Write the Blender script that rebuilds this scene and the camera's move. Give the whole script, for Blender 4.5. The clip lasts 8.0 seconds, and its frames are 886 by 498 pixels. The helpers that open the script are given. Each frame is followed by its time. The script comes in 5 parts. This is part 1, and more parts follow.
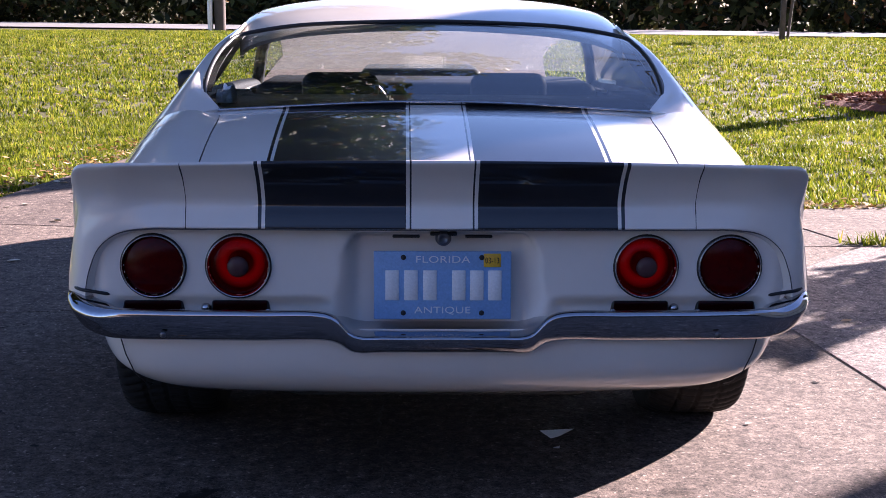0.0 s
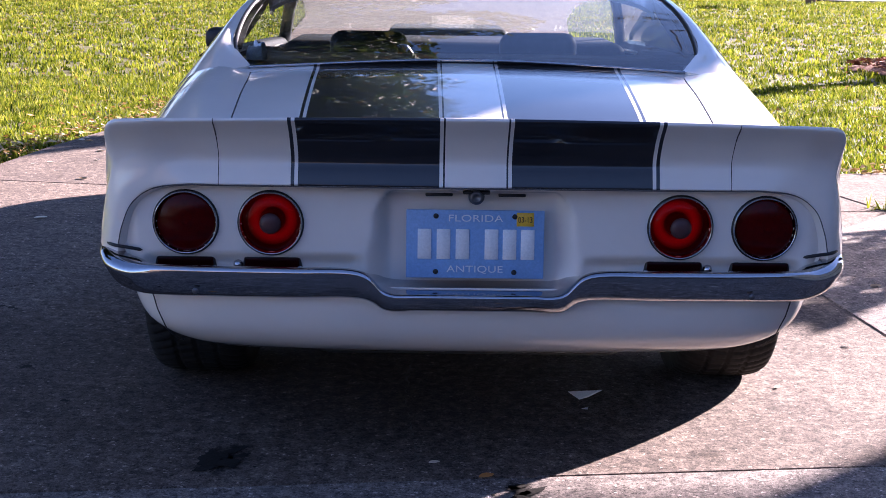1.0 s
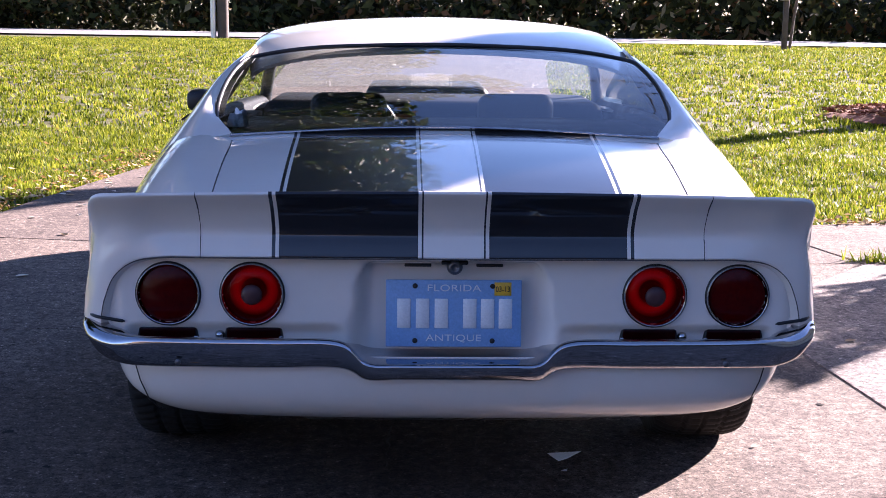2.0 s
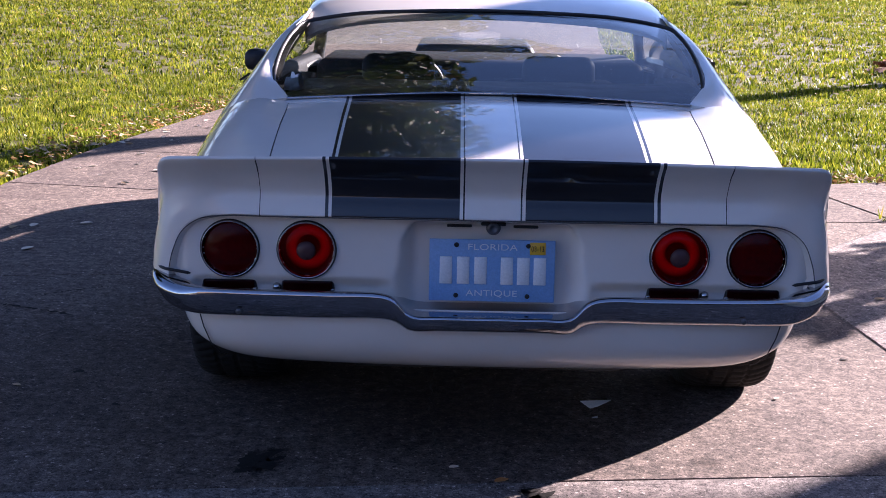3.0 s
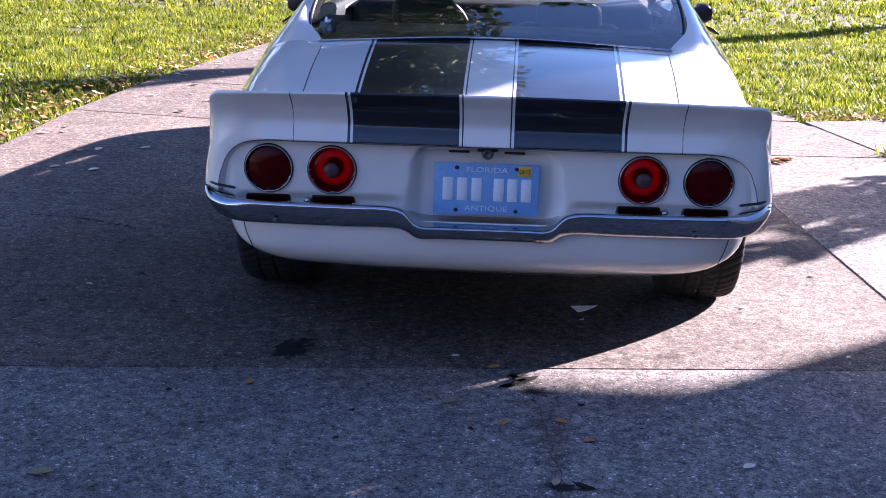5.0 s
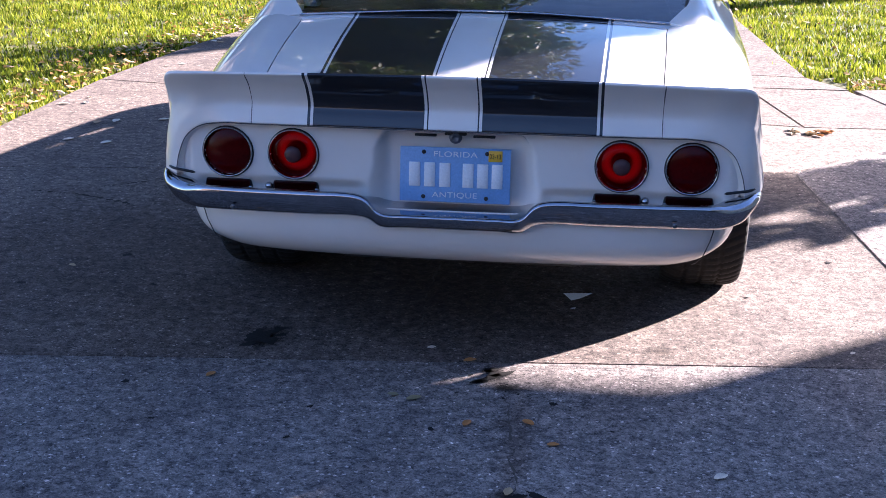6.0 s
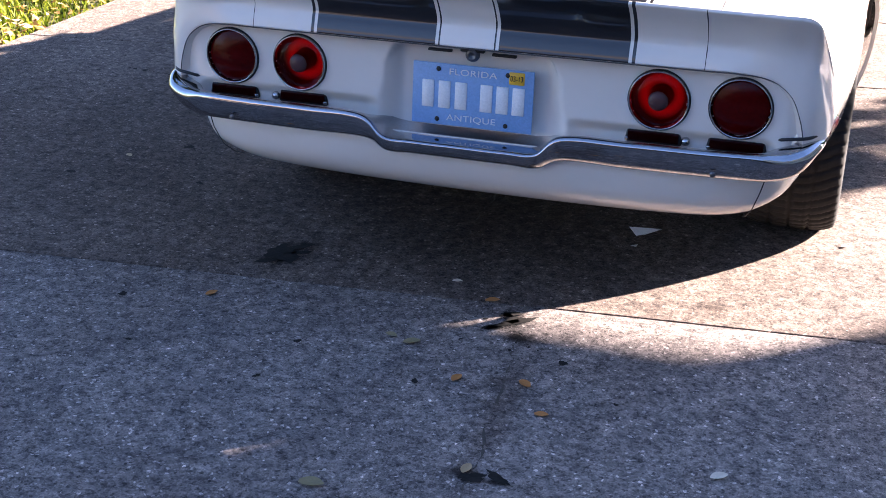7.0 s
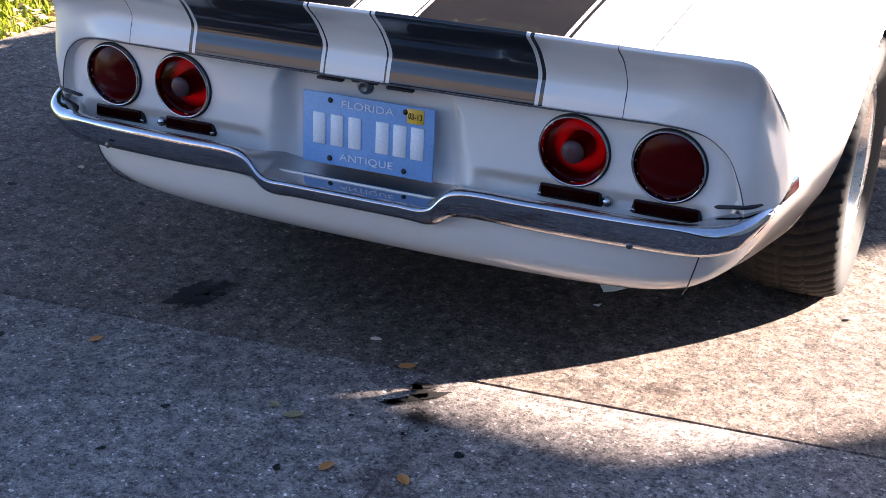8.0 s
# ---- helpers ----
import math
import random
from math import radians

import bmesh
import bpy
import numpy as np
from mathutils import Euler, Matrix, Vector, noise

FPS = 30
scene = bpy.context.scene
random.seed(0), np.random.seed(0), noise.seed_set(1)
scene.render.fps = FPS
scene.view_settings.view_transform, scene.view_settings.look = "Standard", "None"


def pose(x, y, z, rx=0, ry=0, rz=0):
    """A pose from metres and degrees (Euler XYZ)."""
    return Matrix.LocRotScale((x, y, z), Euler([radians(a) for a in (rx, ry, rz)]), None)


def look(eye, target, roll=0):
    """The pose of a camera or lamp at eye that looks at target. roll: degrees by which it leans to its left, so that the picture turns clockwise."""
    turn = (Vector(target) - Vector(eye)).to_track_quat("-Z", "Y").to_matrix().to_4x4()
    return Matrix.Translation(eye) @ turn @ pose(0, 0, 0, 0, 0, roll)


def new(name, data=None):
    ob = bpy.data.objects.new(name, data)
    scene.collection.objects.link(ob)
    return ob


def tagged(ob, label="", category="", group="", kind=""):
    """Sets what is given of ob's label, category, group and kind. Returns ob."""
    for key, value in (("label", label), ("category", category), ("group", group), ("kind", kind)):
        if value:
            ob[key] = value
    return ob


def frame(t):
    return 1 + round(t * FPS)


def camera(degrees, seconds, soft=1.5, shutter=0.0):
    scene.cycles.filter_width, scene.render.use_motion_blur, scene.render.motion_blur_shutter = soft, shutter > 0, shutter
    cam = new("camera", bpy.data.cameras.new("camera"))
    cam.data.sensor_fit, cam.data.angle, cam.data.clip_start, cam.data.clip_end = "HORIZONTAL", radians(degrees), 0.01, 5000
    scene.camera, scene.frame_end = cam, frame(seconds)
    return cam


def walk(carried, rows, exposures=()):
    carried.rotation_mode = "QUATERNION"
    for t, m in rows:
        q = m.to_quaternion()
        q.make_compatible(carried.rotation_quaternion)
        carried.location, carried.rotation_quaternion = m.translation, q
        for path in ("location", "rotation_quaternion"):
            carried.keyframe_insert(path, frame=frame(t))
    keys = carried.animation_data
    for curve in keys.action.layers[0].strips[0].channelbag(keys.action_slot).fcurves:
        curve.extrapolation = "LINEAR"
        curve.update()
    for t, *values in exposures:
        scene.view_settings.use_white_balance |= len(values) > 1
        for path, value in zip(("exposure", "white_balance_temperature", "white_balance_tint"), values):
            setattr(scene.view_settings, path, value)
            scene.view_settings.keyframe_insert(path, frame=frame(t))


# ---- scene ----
cam = camera(38.3, 8.0, 0.8)
PATH = [
    (0, (-0.067, -2.768, 1.194), (-0.017, -0.803, 0.821), 0.4),
    (0.5, (-0.082, -2.764, 1.188), (-0.034, -0.809, 0.768), 0.6),
    (1, (-0.096, -2.758, 1.182), (-0.076, -0.804, 0.752), 0.8),
    (1.5, (-0.097, -2.771, 1.182), (-0.037, -0.807, 0.81), 0.8),
    (1.7, (-0.089, -2.777, 1.211), (-0.041, -0.809, 0.853), 0.5),
    (2.8, (-0.103, -2.94, 1.299), (-0.063, -0.986, 0.874), 1.4),
    (3, (-0.075, -3.012, 1.329), (-0.102, -1.063, 0.882), 1.0),
    (3.5, (-0.027, -3.199, 1.385), (-0.056, -1.258, 0.905), 0.6),
    (4, (-0.069, -3.421, 1.384), (-0.074, -1.488, 0.868), 0.7),
    (4.2, (-0.065, -3.506, 1.414), (-0.098, -1.581, 0.872), 1.1),
    (5.3, (0.146, -3.617, 1.453), (0.024, -1.7, 0.896), 0.8),
    (5.5, (0.195, -3.591, 1.466), (0.06, -1.686, 0.874), 0.1),
    (6, (0.377, -3.374, 1.465), (0.15, -1.484, 0.853), 0.6),
    (6.5, (0.583, -3.102, 1.482), (0.248, -1.274, 0.745), -0.1),
    (7, (0.859, -2.846, 1.509), (0.294, -1.109, 0.694), 0.7),
    (7.5, (1.045, -2.541, 1.438), (0.403, -0.834, 0.617), 2.9),
    (8, (1.203, -2.17, 1.479), (0.427, -0.53, 0.637), 0.4),
]
walk(cam, [(t, look(eye, target, roll)) for t, eye, target, roll in PATH],
     [(0.0, 2.58, 5270, 34), (1.5, 3.03, 5220, 34), (3.0, 2.52, 5200, 34), (3.5, 2.84, 5150, 35), (5.5, 3.12, 4950, 30), (6.5, 3.38, 5200, 25), (7.0, 3.66, 5480, 25), (7.5, 4.06, 5850, 25), (8.0, 3.65, 5560, 21)])

# ---- world, sun, exposure ----
import collections

SUN_WAY = Vector((2.1, 1.65, 1.0)).normalized()
world = bpy.data.worlds.new("sky")
scene.world = world
world.use_nodes = True
sky = world.node_tree.nodes.new("ShaderNodeTexSky")
sky.sky_type = "NISHITA"
sky.sun_disc = False
sky.sun_elevation = math.asin(SUN_WAY.z)
sky.sun_rotation = math.atan2(SUN_WAY.x, SUN_WAY.y)
sky.dust_density, sky.ozone_density = 0.35, 1.3
world.node_tree.links.new(sky.outputs[0], world.node_tree.nodes["Background"].inputs[0])
world.node_tree.nodes["Background"].inputs[1].default_value = 0.032
sun = new("sun", bpy.data.lights.new("sun", "SUN"))
sun.data.energy, sun.data.angle, sun.data.color = 6.0, radians(0.53), (1.0, 0.805, 0.555)
sun.matrix_world = look(SUN_WAY * 60, (0, 0, 0))

# ---- materials ----


def nodes_of(name):
    m = bpy.data.materials.new(name)
    m.use_nodes = True
    return m, m.node_tree.nodes, m.node_tree.links, m.node_tree.nodes["Principled BSDF"]


def ramp(nt, fac, stops):
    r = nt.nodes.new("ShaderNodeValToRGB")
    while len(r.color_ramp.elements) < len(stops):
        r.color_ramp.elements.new(0.5)
    for e, (p, c) in zip(r.color_ramp.elements, stops):
        e.position, e.color = p, (*c, 1)
    nt.links.new(fac, r.inputs[0])
    return r.outputs[0]


def noise_fac(nt, scale, detail=6, rough=0.6, coord="Object"):
    tc = nt.nodes.new("ShaderNodeTexCoord")
    n = nt.nodes.new("ShaderNodeTexNoise")
    n.inputs["Scale"].default_value, n.inputs["Detail"].default_value, n.inputs["Roughness"].default_value = scale, detail, rough
    nt.links.new(tc.outputs[coord], n.inputs["Vector"])
    return n.outputs["Fac"]


def mixed(nt, fac, a, b, how="MIX"):
    x = nt.nodes.new("ShaderNodeMix")
    x.data_type, x.blend_type = "RGBA", how
    for k, v in ((0, fac), (6, a), (7, b)):
        if isinstance(v, (int, float)):
            x.inputs[k].default_value = v
        elif isinstance(v, tuple):
            x.inputs[k].default_value = (*v, 1)
        else:
            nt.links.new(v, x.inputs[k])
    return x.outputs[2]


def bump(nt, fac, strength, distance):
    b = nt.nodes.new("ShaderNodeBump")
    b.inputs["Strength"].default_value, b.inputs["Distance"].default_value = strength, distance
    nt.links.new(fac, b.inputs["Height"])
    return b.outputs[0]


def surface(name, c1, c2, rough=0.6, metal=0.0, scale=8.0, fine=90.0, relief=0.0, coat=0.0, spec=0.5, rough_var=0.1):
    """A plain surface with colour and gloss that vary at two scales."""
    m, n, l, p = nodes_of(name)
    nt = m.node_tree
    big, small = noise_fac(nt, scale), noise_fac(nt, fine, 4)
    col = ramp(nt, big, [(0.3, c1), (0.7, c2)])
    col = mixed(nt, 0.25, col, ramp(nt, small, [(0.3, tuple(v * 0.6 for v in c1)), (0.7, tuple(min(1, v * 1.3) for v in c2))]))
    l.new(col, p.inputs["Base Color"])
    rr = ramp(nt, big, [(0.3, (max(0, rough - rough_var),) * 3), (0.7, (min(1, rough + rough_var),) * 3)])
    l.new(rr, p.inputs["Roughness"])
    p.inputs["Metallic"].default_value = metal
    p.inputs["Specular IOR Level"].default_value = spec
    p.inputs["Coat Weight"].default_value = coat
    p.inputs["Coat Roughness"].default_value = 0.04
    if relief:
        l.new(bump(nt, small, 0.6, relief), p.inputs["Normal"])
    return m


WHITE = (0.80, 0.755, 0.695)
BLACK = (0.010, 0.010, 0.013)


def car_paint(striped):
    """Glossy white paint with faint orange peel and dust; striped: two wide black bands with pin lines along the car."""
    m, n, l, p = nodes_of("striped_paint" if striped else "white_paint")
    nt = m.node_tree
    dust = ramp(nt, noise_fac(nt, 5.0), [(0.35, tuple(v * 0.94 for v in WHITE)), (0.7, WHITE)])
    col = dust
    if striped:
        tc = n.new("ShaderNodeTexCoord")
        sep = n.new("ShaderNodeSeparateXYZ")
        l.new(tc.outputs["Object"], sep.inputs[0])
        ax = n.new("ShaderNodeMath")
        ax.operation = "ABSOLUTE"
        l.new(sep.outputs[0], ax.inputs[0])
        spread = n.new("ShaderNodeMath")
        spread.operation = "MULTIPLY_ADD"
        l.new(sep.outputs[1], spread.inputs[0])
        spread.inputs[1].default_value, spread.inputs[2].default_value = 0.075, 1.0
        cut = n.new("ShaderNodeMath")
        cut.operation = "MAXIMUM"
        l.new(spread.outputs[0], cut.inputs[0])
        cut.inputs[1].default_value = 1.0
        q = n.new("ShaderNodeMath")
        q.operation = "DIVIDE"
        l.new(ax.outputs[0], q.inputs[0])
        l.new(cut.outputs[0], q.inputs[1])
        r = n.new("ShaderNodeValToRGB")
        r.color_ramp.interpolation = "CONSTANT"
        edges = [(0.0, 1), (0.064, 0), (0.0695, 1), (0.076, 0), (0.382, 1), (0.3885, 0), (0.395, 1)]
        while len(r.color_ramp.elements) < len(edges):
            r.color_ramp.elements.new(0.99)
        for e, (pos, v) in zip(r.color_ramp.elements, edges):
            e.position, e.color = pos, (v, v, v, 1)
        l.new(q.outputs[0], r.inputs[0])
        haze = ramp(nt, noise_fac(nt, 9.0, 8, 0.7), [(0.45, BLACK), (0.75, (0.015, 0.014, 0.016))])
        col = mixed(nt, r.outputs[0], haze, dust)
    l.new(col, p.inputs["Base Color"])
    p.inputs["Roughness"].default_value = 0.35
    p.inputs["Specular IOR Level"].default_value = 0.2
    p.inputs["Coat Weight"].default_value = 1.0
    p.inputs["Coat Roughness"].default_value = 0.03
    l.new(bump(nt, noise_fac(nt, 260.0, 2), 0.03, 0.0006), p.inputs["Normal"])
    return m


def glass(name, tint, gloss=1.45, dust=0.0):
    """Clear tinted glass with mirror gloss; dust: a thin uneven film that catches the light."""
    m = bpy.data.materials.new(name)
    m.use_nodes = True
    nt = m.node_tree
    nt.nodes.clear()
    out, mx, tr, gl, fr = [nt.nodes.new("ShaderNode" + k) for k in ("OutputMaterial", "MixShader", "BsdfTransparent", "BsdfGlossy", "Fresnel")]
    tr.inputs[0].default_value = (*tint, 1)
    gl.inputs["Roughness"].default_value = 0.01
    fr.inputs[0].default_value = gloss
    clear = tr.outputs[0]
    if dust:
        film, both_ways, veil = nt.nodes.new("ShaderNodeBsdfDiffuse"), nt.nodes.new("ShaderNodeBsdfTranslucent"), nt.nodes.new("ShaderNodeMixShader")
        film.inputs[0].default_value = both_ways.inputs[0].default_value = (0.75, 0.74, 0.72, 1)
        nt.links.new(film.outputs[0], veil.inputs[1])
        nt.links.new(both_ways.outputs[0], veil.inputs[2])
        veil.inputs[0].default_value = 0.5
        dirty = nt.nodes.new("ShaderNodeMixShader")
        nt.links.new(ramp(nt, noise_fac(nt, 3.5, 7, 0.7), [(0.3, (dust * 0.6,) * 3), (0.7, (dust * 1.4,) * 3)]), dirty.inputs[0])
        nt.links.new(clear, dirty.inputs[1])
        nt.links.new(veil.outputs[0], dirty.inputs[2])
        clear = dirty.outputs[0]
    nt.links.new(fr.outputs[0], mx.inputs[0])
    nt.links.new(clear, mx.inputs[1])
    nt.links.new(gl.outputs[0], mx.inputs[2])
    nt.links.new(mx.outputs[0], out.inputs[0])
    return m


M_WHITE, M_STRIPE = car_paint(False), car_paint(True)
M_CHROME = surface("chrome", (0.39, 0.39, 0.405), (0.49, 0.49, 0.51), 0.06, 1.0, 6, 160, 0.0, rough_var=0.03)
M_RUBBER = surface("rubber", (0.010, 0.010, 0.0105), (0.020, 0.019, 0.018), 0.8, 0, 9, 120, 0.0006, spec=0.3)
M_BLACK = surface("black_trim", (0.006, 0.006, 0.007), (0.011, 0.011, 0.012), 0.5, 0, 12, 200)
M_VINYL = surface("black_vinyl", (0.005, 0.005, 0.006), (0.011, 0.011, 0.013), 0.6, 0, 6, 240, 0.0004, spec=0.2)
M_UNDER = surface("underbody", (0.010, 0.010, 0.010), (0.022, 0.020, 0.018), 0.9, 0, 6, 80, 0.001)
M_GLASS = glass("tinted_glass", (0.80, 0.86, 0.87), 2.3, 0.025)
M_SCREEN = glass("dusty_windscreen_glass", (0.84, 0.88, 0.88), 1.5, 0.14)
M_LAMPGLASS = glass("red_lamp_glass", (0.75, 0.03, 0.02), 1.2)
M_DARKGLASS = glass("sun_blocking_glass", (0.10, 0.11, 0.12), 1.5)
M_ALLOY = surface("polished_alloy", (0.62, 0.62, 0.63), (0.74, 0.74, 0.75), 0.25, 1.0, 10, 200)
M_PLATE = surface("pale_blue_plate", (0.20, 0.35, 0.62), (0.25, 0.41, 0.68), 0.45, 0, 14, 200, 0.0)
M_LETTER = surface("white_letter", (0.72, 0.74, 0.76), (0.82, 0.83, 0.84), 0.45, 0, 14, 200)
M_STICKER = surface("yellow_sticker", (0.75, 0.42, 0.02), (0.85, 0.50, 0.03), 0.5, 0, 14, 200)
M_INK = surface("black_ink", (0.012, 0.012, 0.012), (0.02, 0.02, 0.02), 0.6, 0, 14, 200)
M_BARK = surface("bark", (0.06, 0.045, 0.035), (0.16, 0.13, 0.10), 0.9, 0, 5, 40, 0.02)
M_WOOD = surface("weathered_pole_wood", (0.045, 0.034, 0.028), (0.10, 0.08, 0.065), 0.85, 0, 5, 60, 0.006)
M_STEEL = surface("galvanised_steel", (0.45, 0.46, 0.47), (0.6, 0.6, 0.6), 0.4, 0.8, 6, 90)
M_LOCK = surface("dull_lock_metal", (0.10, 0.10, 0.11), (0.2, 0.2, 0.21), 0.35, 0.9, 30, 300)
M_MULCH = surface("red_mulch", (0.10, 0.035, 0.022), (0.24, 0.09, 0.055), 0.95, 0, 14, 70, 0.01)
M_STUCCO = surface("house_wall_paint", (0.50, 0.46, 0.40), (0.58, 0.54, 0.47), 0.85, 0, 2, 80, 0.004)
M_SEAM = surface("seam_shadow", (0.06, 0.058, 0.06), (0.10, 0.095, 0.10), 0.8, 0, 20, 200)
M_BOARD = surface("dark_brown_board", (0.10, 0.078, 0.06), (0.17, 0.135, 0.105), 0.8, 0, 2, 60, 0.004)
M_ROOF = surface("roof_shingle", (0.10, 0.09, 0.085), (0.17, 0.15, 0.14), 0.9, 0, 4, 50, 0.01)
M_CLOTH = surface("white_cloth", (0.62, 0.62, 0.62), (0.78, 0.78, 0.77), 0.9, 0, 14, 180, 0.002)
M_SUN_PATCH = surface("sun_patch_white", (0.84, 0.83, 0.80), (0.92, 0.91, 0.88), 0.8, 0, 20, 200)
M_ASPHALT = surface("pale_asphalt", (0.14, 0.14, 0.14), (0.196, 0.1925, 0.189), 0.9, 0, 1.2, 120, 0.003)


def red_lens(name, glow, deep=1.0):
    """Deep red moulded lens; glow: light of the bulb behind it, strongest half way out."""
    m, n, l, p = nodes_of(name)
    nt = m.node_tree
    l.new(ramp(nt, noise_fac(nt, 60.0, 3), [(0.3, (0.042 * deep, 0.0006, 0.0008)), (0.7, (0.066 * deep, 0.001, 0.001))]), p.inputs["Base Color"])
    p.inputs["Roughness"].default_value = 0.16
    p.inputs["Specular IOR Level"].default_value = 0.14
    l.new(bump(nt, noise_fac(nt, 400.0, 2), 0.15, 0.001), p.inputs["Normal"])
    if glow:
        tc = n.new("ShaderNodeTexCoord")
        sc = n.new("ShaderNodeVectorMath")
        sc.operation = "MULTIPLY"
        l.new(tc.outputs["Object"], sc.inputs[0])
        sc.inputs[1].default_value = (1 / 0.062, 0, 1 / 0.062)
        ln = n.new("ShaderNodeVectorMath")
        ln.operation = "LENGTH"
        l.new(sc.outputs[0], ln.inputs[0])
        l.new(ramp(nt, ln.outputs["Value"], [(0.46, (0.20, 0.004, 0.002)), (0.64, (1.0, 0.018, 0.007)), (0.78, (0.80, 0.012, 0.005)), (0.98, (0.02, 0.0, 0.0))]), p.inputs["Emission Color"])
        p.inputs["Emission Strength"].default_value = glow
    return m


M_RED = red_lens("dark_red_lens", 0.0)
M_SLOT_RED = red_lens("slot_red", 0.0, 0.26)
M_LIT = red_lens("lit_red_lens", 0.019, 0.35)
M_CLEAR = surface("clear_reverse_lens", (0.0585, 0.02475, 0.0261), (0.081, 0.03825, 0.0405), 0.4, 0, 30, 300, spec=0.3)


# stains soaked into the drive, the broad last ones painted shade: x, y, half sizes, depth of tone
STAINS_AND_SHADE = ((-0.60, 0.18, 0.075, 0.13, 0.99), (-0.57, 0.27, 0.05, 0.03, 0.8), (0.135, -0.003, 0.042, 0.065, 0.97), (0.165, -0.085, 0.075, 0.045, 0.93), (0.17, -0.31, 0.045, 0.055, 0.6),
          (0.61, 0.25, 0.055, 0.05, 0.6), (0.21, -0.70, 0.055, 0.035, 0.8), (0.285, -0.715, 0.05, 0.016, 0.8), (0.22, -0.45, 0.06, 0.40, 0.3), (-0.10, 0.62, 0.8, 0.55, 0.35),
          # shade under and left of the car, put into the concrete's colour
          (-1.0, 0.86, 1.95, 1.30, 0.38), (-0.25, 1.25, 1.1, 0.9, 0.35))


def concrete(name, pour):
    """Weathered concrete, pour: its tone, with sand and pebbles showing, soaked stains, shade painted round the car and
    fine relief.
    """
    m, n, l, p = nodes_of(name)
    nt = m.node_tree
    base = ramp(nt, noise_fac(nt, 0.9, 8, 0.65), [(0.3, tuple(k * v for k, v in zip(pour, (0.178, 0.150, 0.136)))), (0.7, tuple(k * v for k, v in zip(pour, (0.262, 0.225, 0.202))))])
    patch = ramp(nt, noise_fac(nt, 4.2, 8, 0.7), [(0.36, (0.72, 0.72, 0.74)), (0.60, (1.04, 1.04, 1.04))])
    col = mixed(nt, 1.0, base, patch, "MULTIPLY")
    tc = n.new("ShaderNodeTexCoord")
    for scale, lo, hi in ((150.0, 0.40, 2.7), (330.0, 0.5, 1.7)):
        v = n.new("ShaderNodeTexVoronoi")
        v.inputs["Scale"].default_value = scale
        l.new(tc.outputs["Object"], v.inputs["Vector"])
        sep = n.new("ShaderNodeSeparateColor")
        l.new(v.outputs["Color"], sep.inputs[0])
        tone = ramp(nt, sep.outputs[0], [(0.0, (lo,) * 3), (0.25, (0.85,) * 3), (0.80, (1.0,) * 3), (0.965, (1.1,) * 3), (1.0, (hi,) * 3)])
        col = mixed(nt, 1.0, col, tone, "MULTIPLY")
    grit = ramp(nt, noise_fac(nt, 27.0, 6, 0.85), [(0.35, (0.31, 0.31, 0.33)), (0.50, (0.98, 0.98, 0.98)), (0.65, (1.72, 1.70, 1.67))])
    col = mixed(nt, 1.0, col, grit, "MULTIPLY")
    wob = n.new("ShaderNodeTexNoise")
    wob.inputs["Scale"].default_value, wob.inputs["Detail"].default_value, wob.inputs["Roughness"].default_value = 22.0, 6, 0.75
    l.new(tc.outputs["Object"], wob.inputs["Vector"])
    for sx, sy, rx, ry, deep in STAINS_AND_SHADE:
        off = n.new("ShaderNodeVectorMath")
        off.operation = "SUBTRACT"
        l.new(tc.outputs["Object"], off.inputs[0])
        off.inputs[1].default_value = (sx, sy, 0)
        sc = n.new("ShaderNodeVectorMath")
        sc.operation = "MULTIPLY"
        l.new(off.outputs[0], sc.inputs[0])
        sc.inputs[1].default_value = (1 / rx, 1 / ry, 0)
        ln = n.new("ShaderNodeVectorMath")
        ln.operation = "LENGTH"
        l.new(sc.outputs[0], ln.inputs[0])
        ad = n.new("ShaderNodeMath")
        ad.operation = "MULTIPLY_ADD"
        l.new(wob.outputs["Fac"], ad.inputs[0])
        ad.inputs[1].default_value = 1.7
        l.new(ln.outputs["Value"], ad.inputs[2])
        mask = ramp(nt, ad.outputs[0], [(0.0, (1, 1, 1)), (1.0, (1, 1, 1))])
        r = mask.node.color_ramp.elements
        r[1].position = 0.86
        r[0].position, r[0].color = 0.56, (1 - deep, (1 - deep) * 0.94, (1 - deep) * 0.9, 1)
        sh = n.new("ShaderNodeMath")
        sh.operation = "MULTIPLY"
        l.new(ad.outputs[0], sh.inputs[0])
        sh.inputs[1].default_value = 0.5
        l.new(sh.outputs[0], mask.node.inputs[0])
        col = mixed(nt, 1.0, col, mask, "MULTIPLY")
    ob = n.new("ShaderNodeObjectInfo")
    tone = ramp(nt, ob.outputs["Random"], [(0.0, (0.92, 0.92, 0.93)), (1.0, (1.05, 1.04, 1.03))])
    l.new(mixed(nt, 1.0, col, tone, "MULTIPLY"), p.inputs["Base Color"])
    p.inputs["Roughness"].default_value = 0.9
    p.inputs["Specular IOR Level"].default_value = 0.2
    l.new(bump(nt, noise_fac(nt, 110.0, 6, 0.75), 0.45, 0.004), p.inputs["Normal"])
    return m


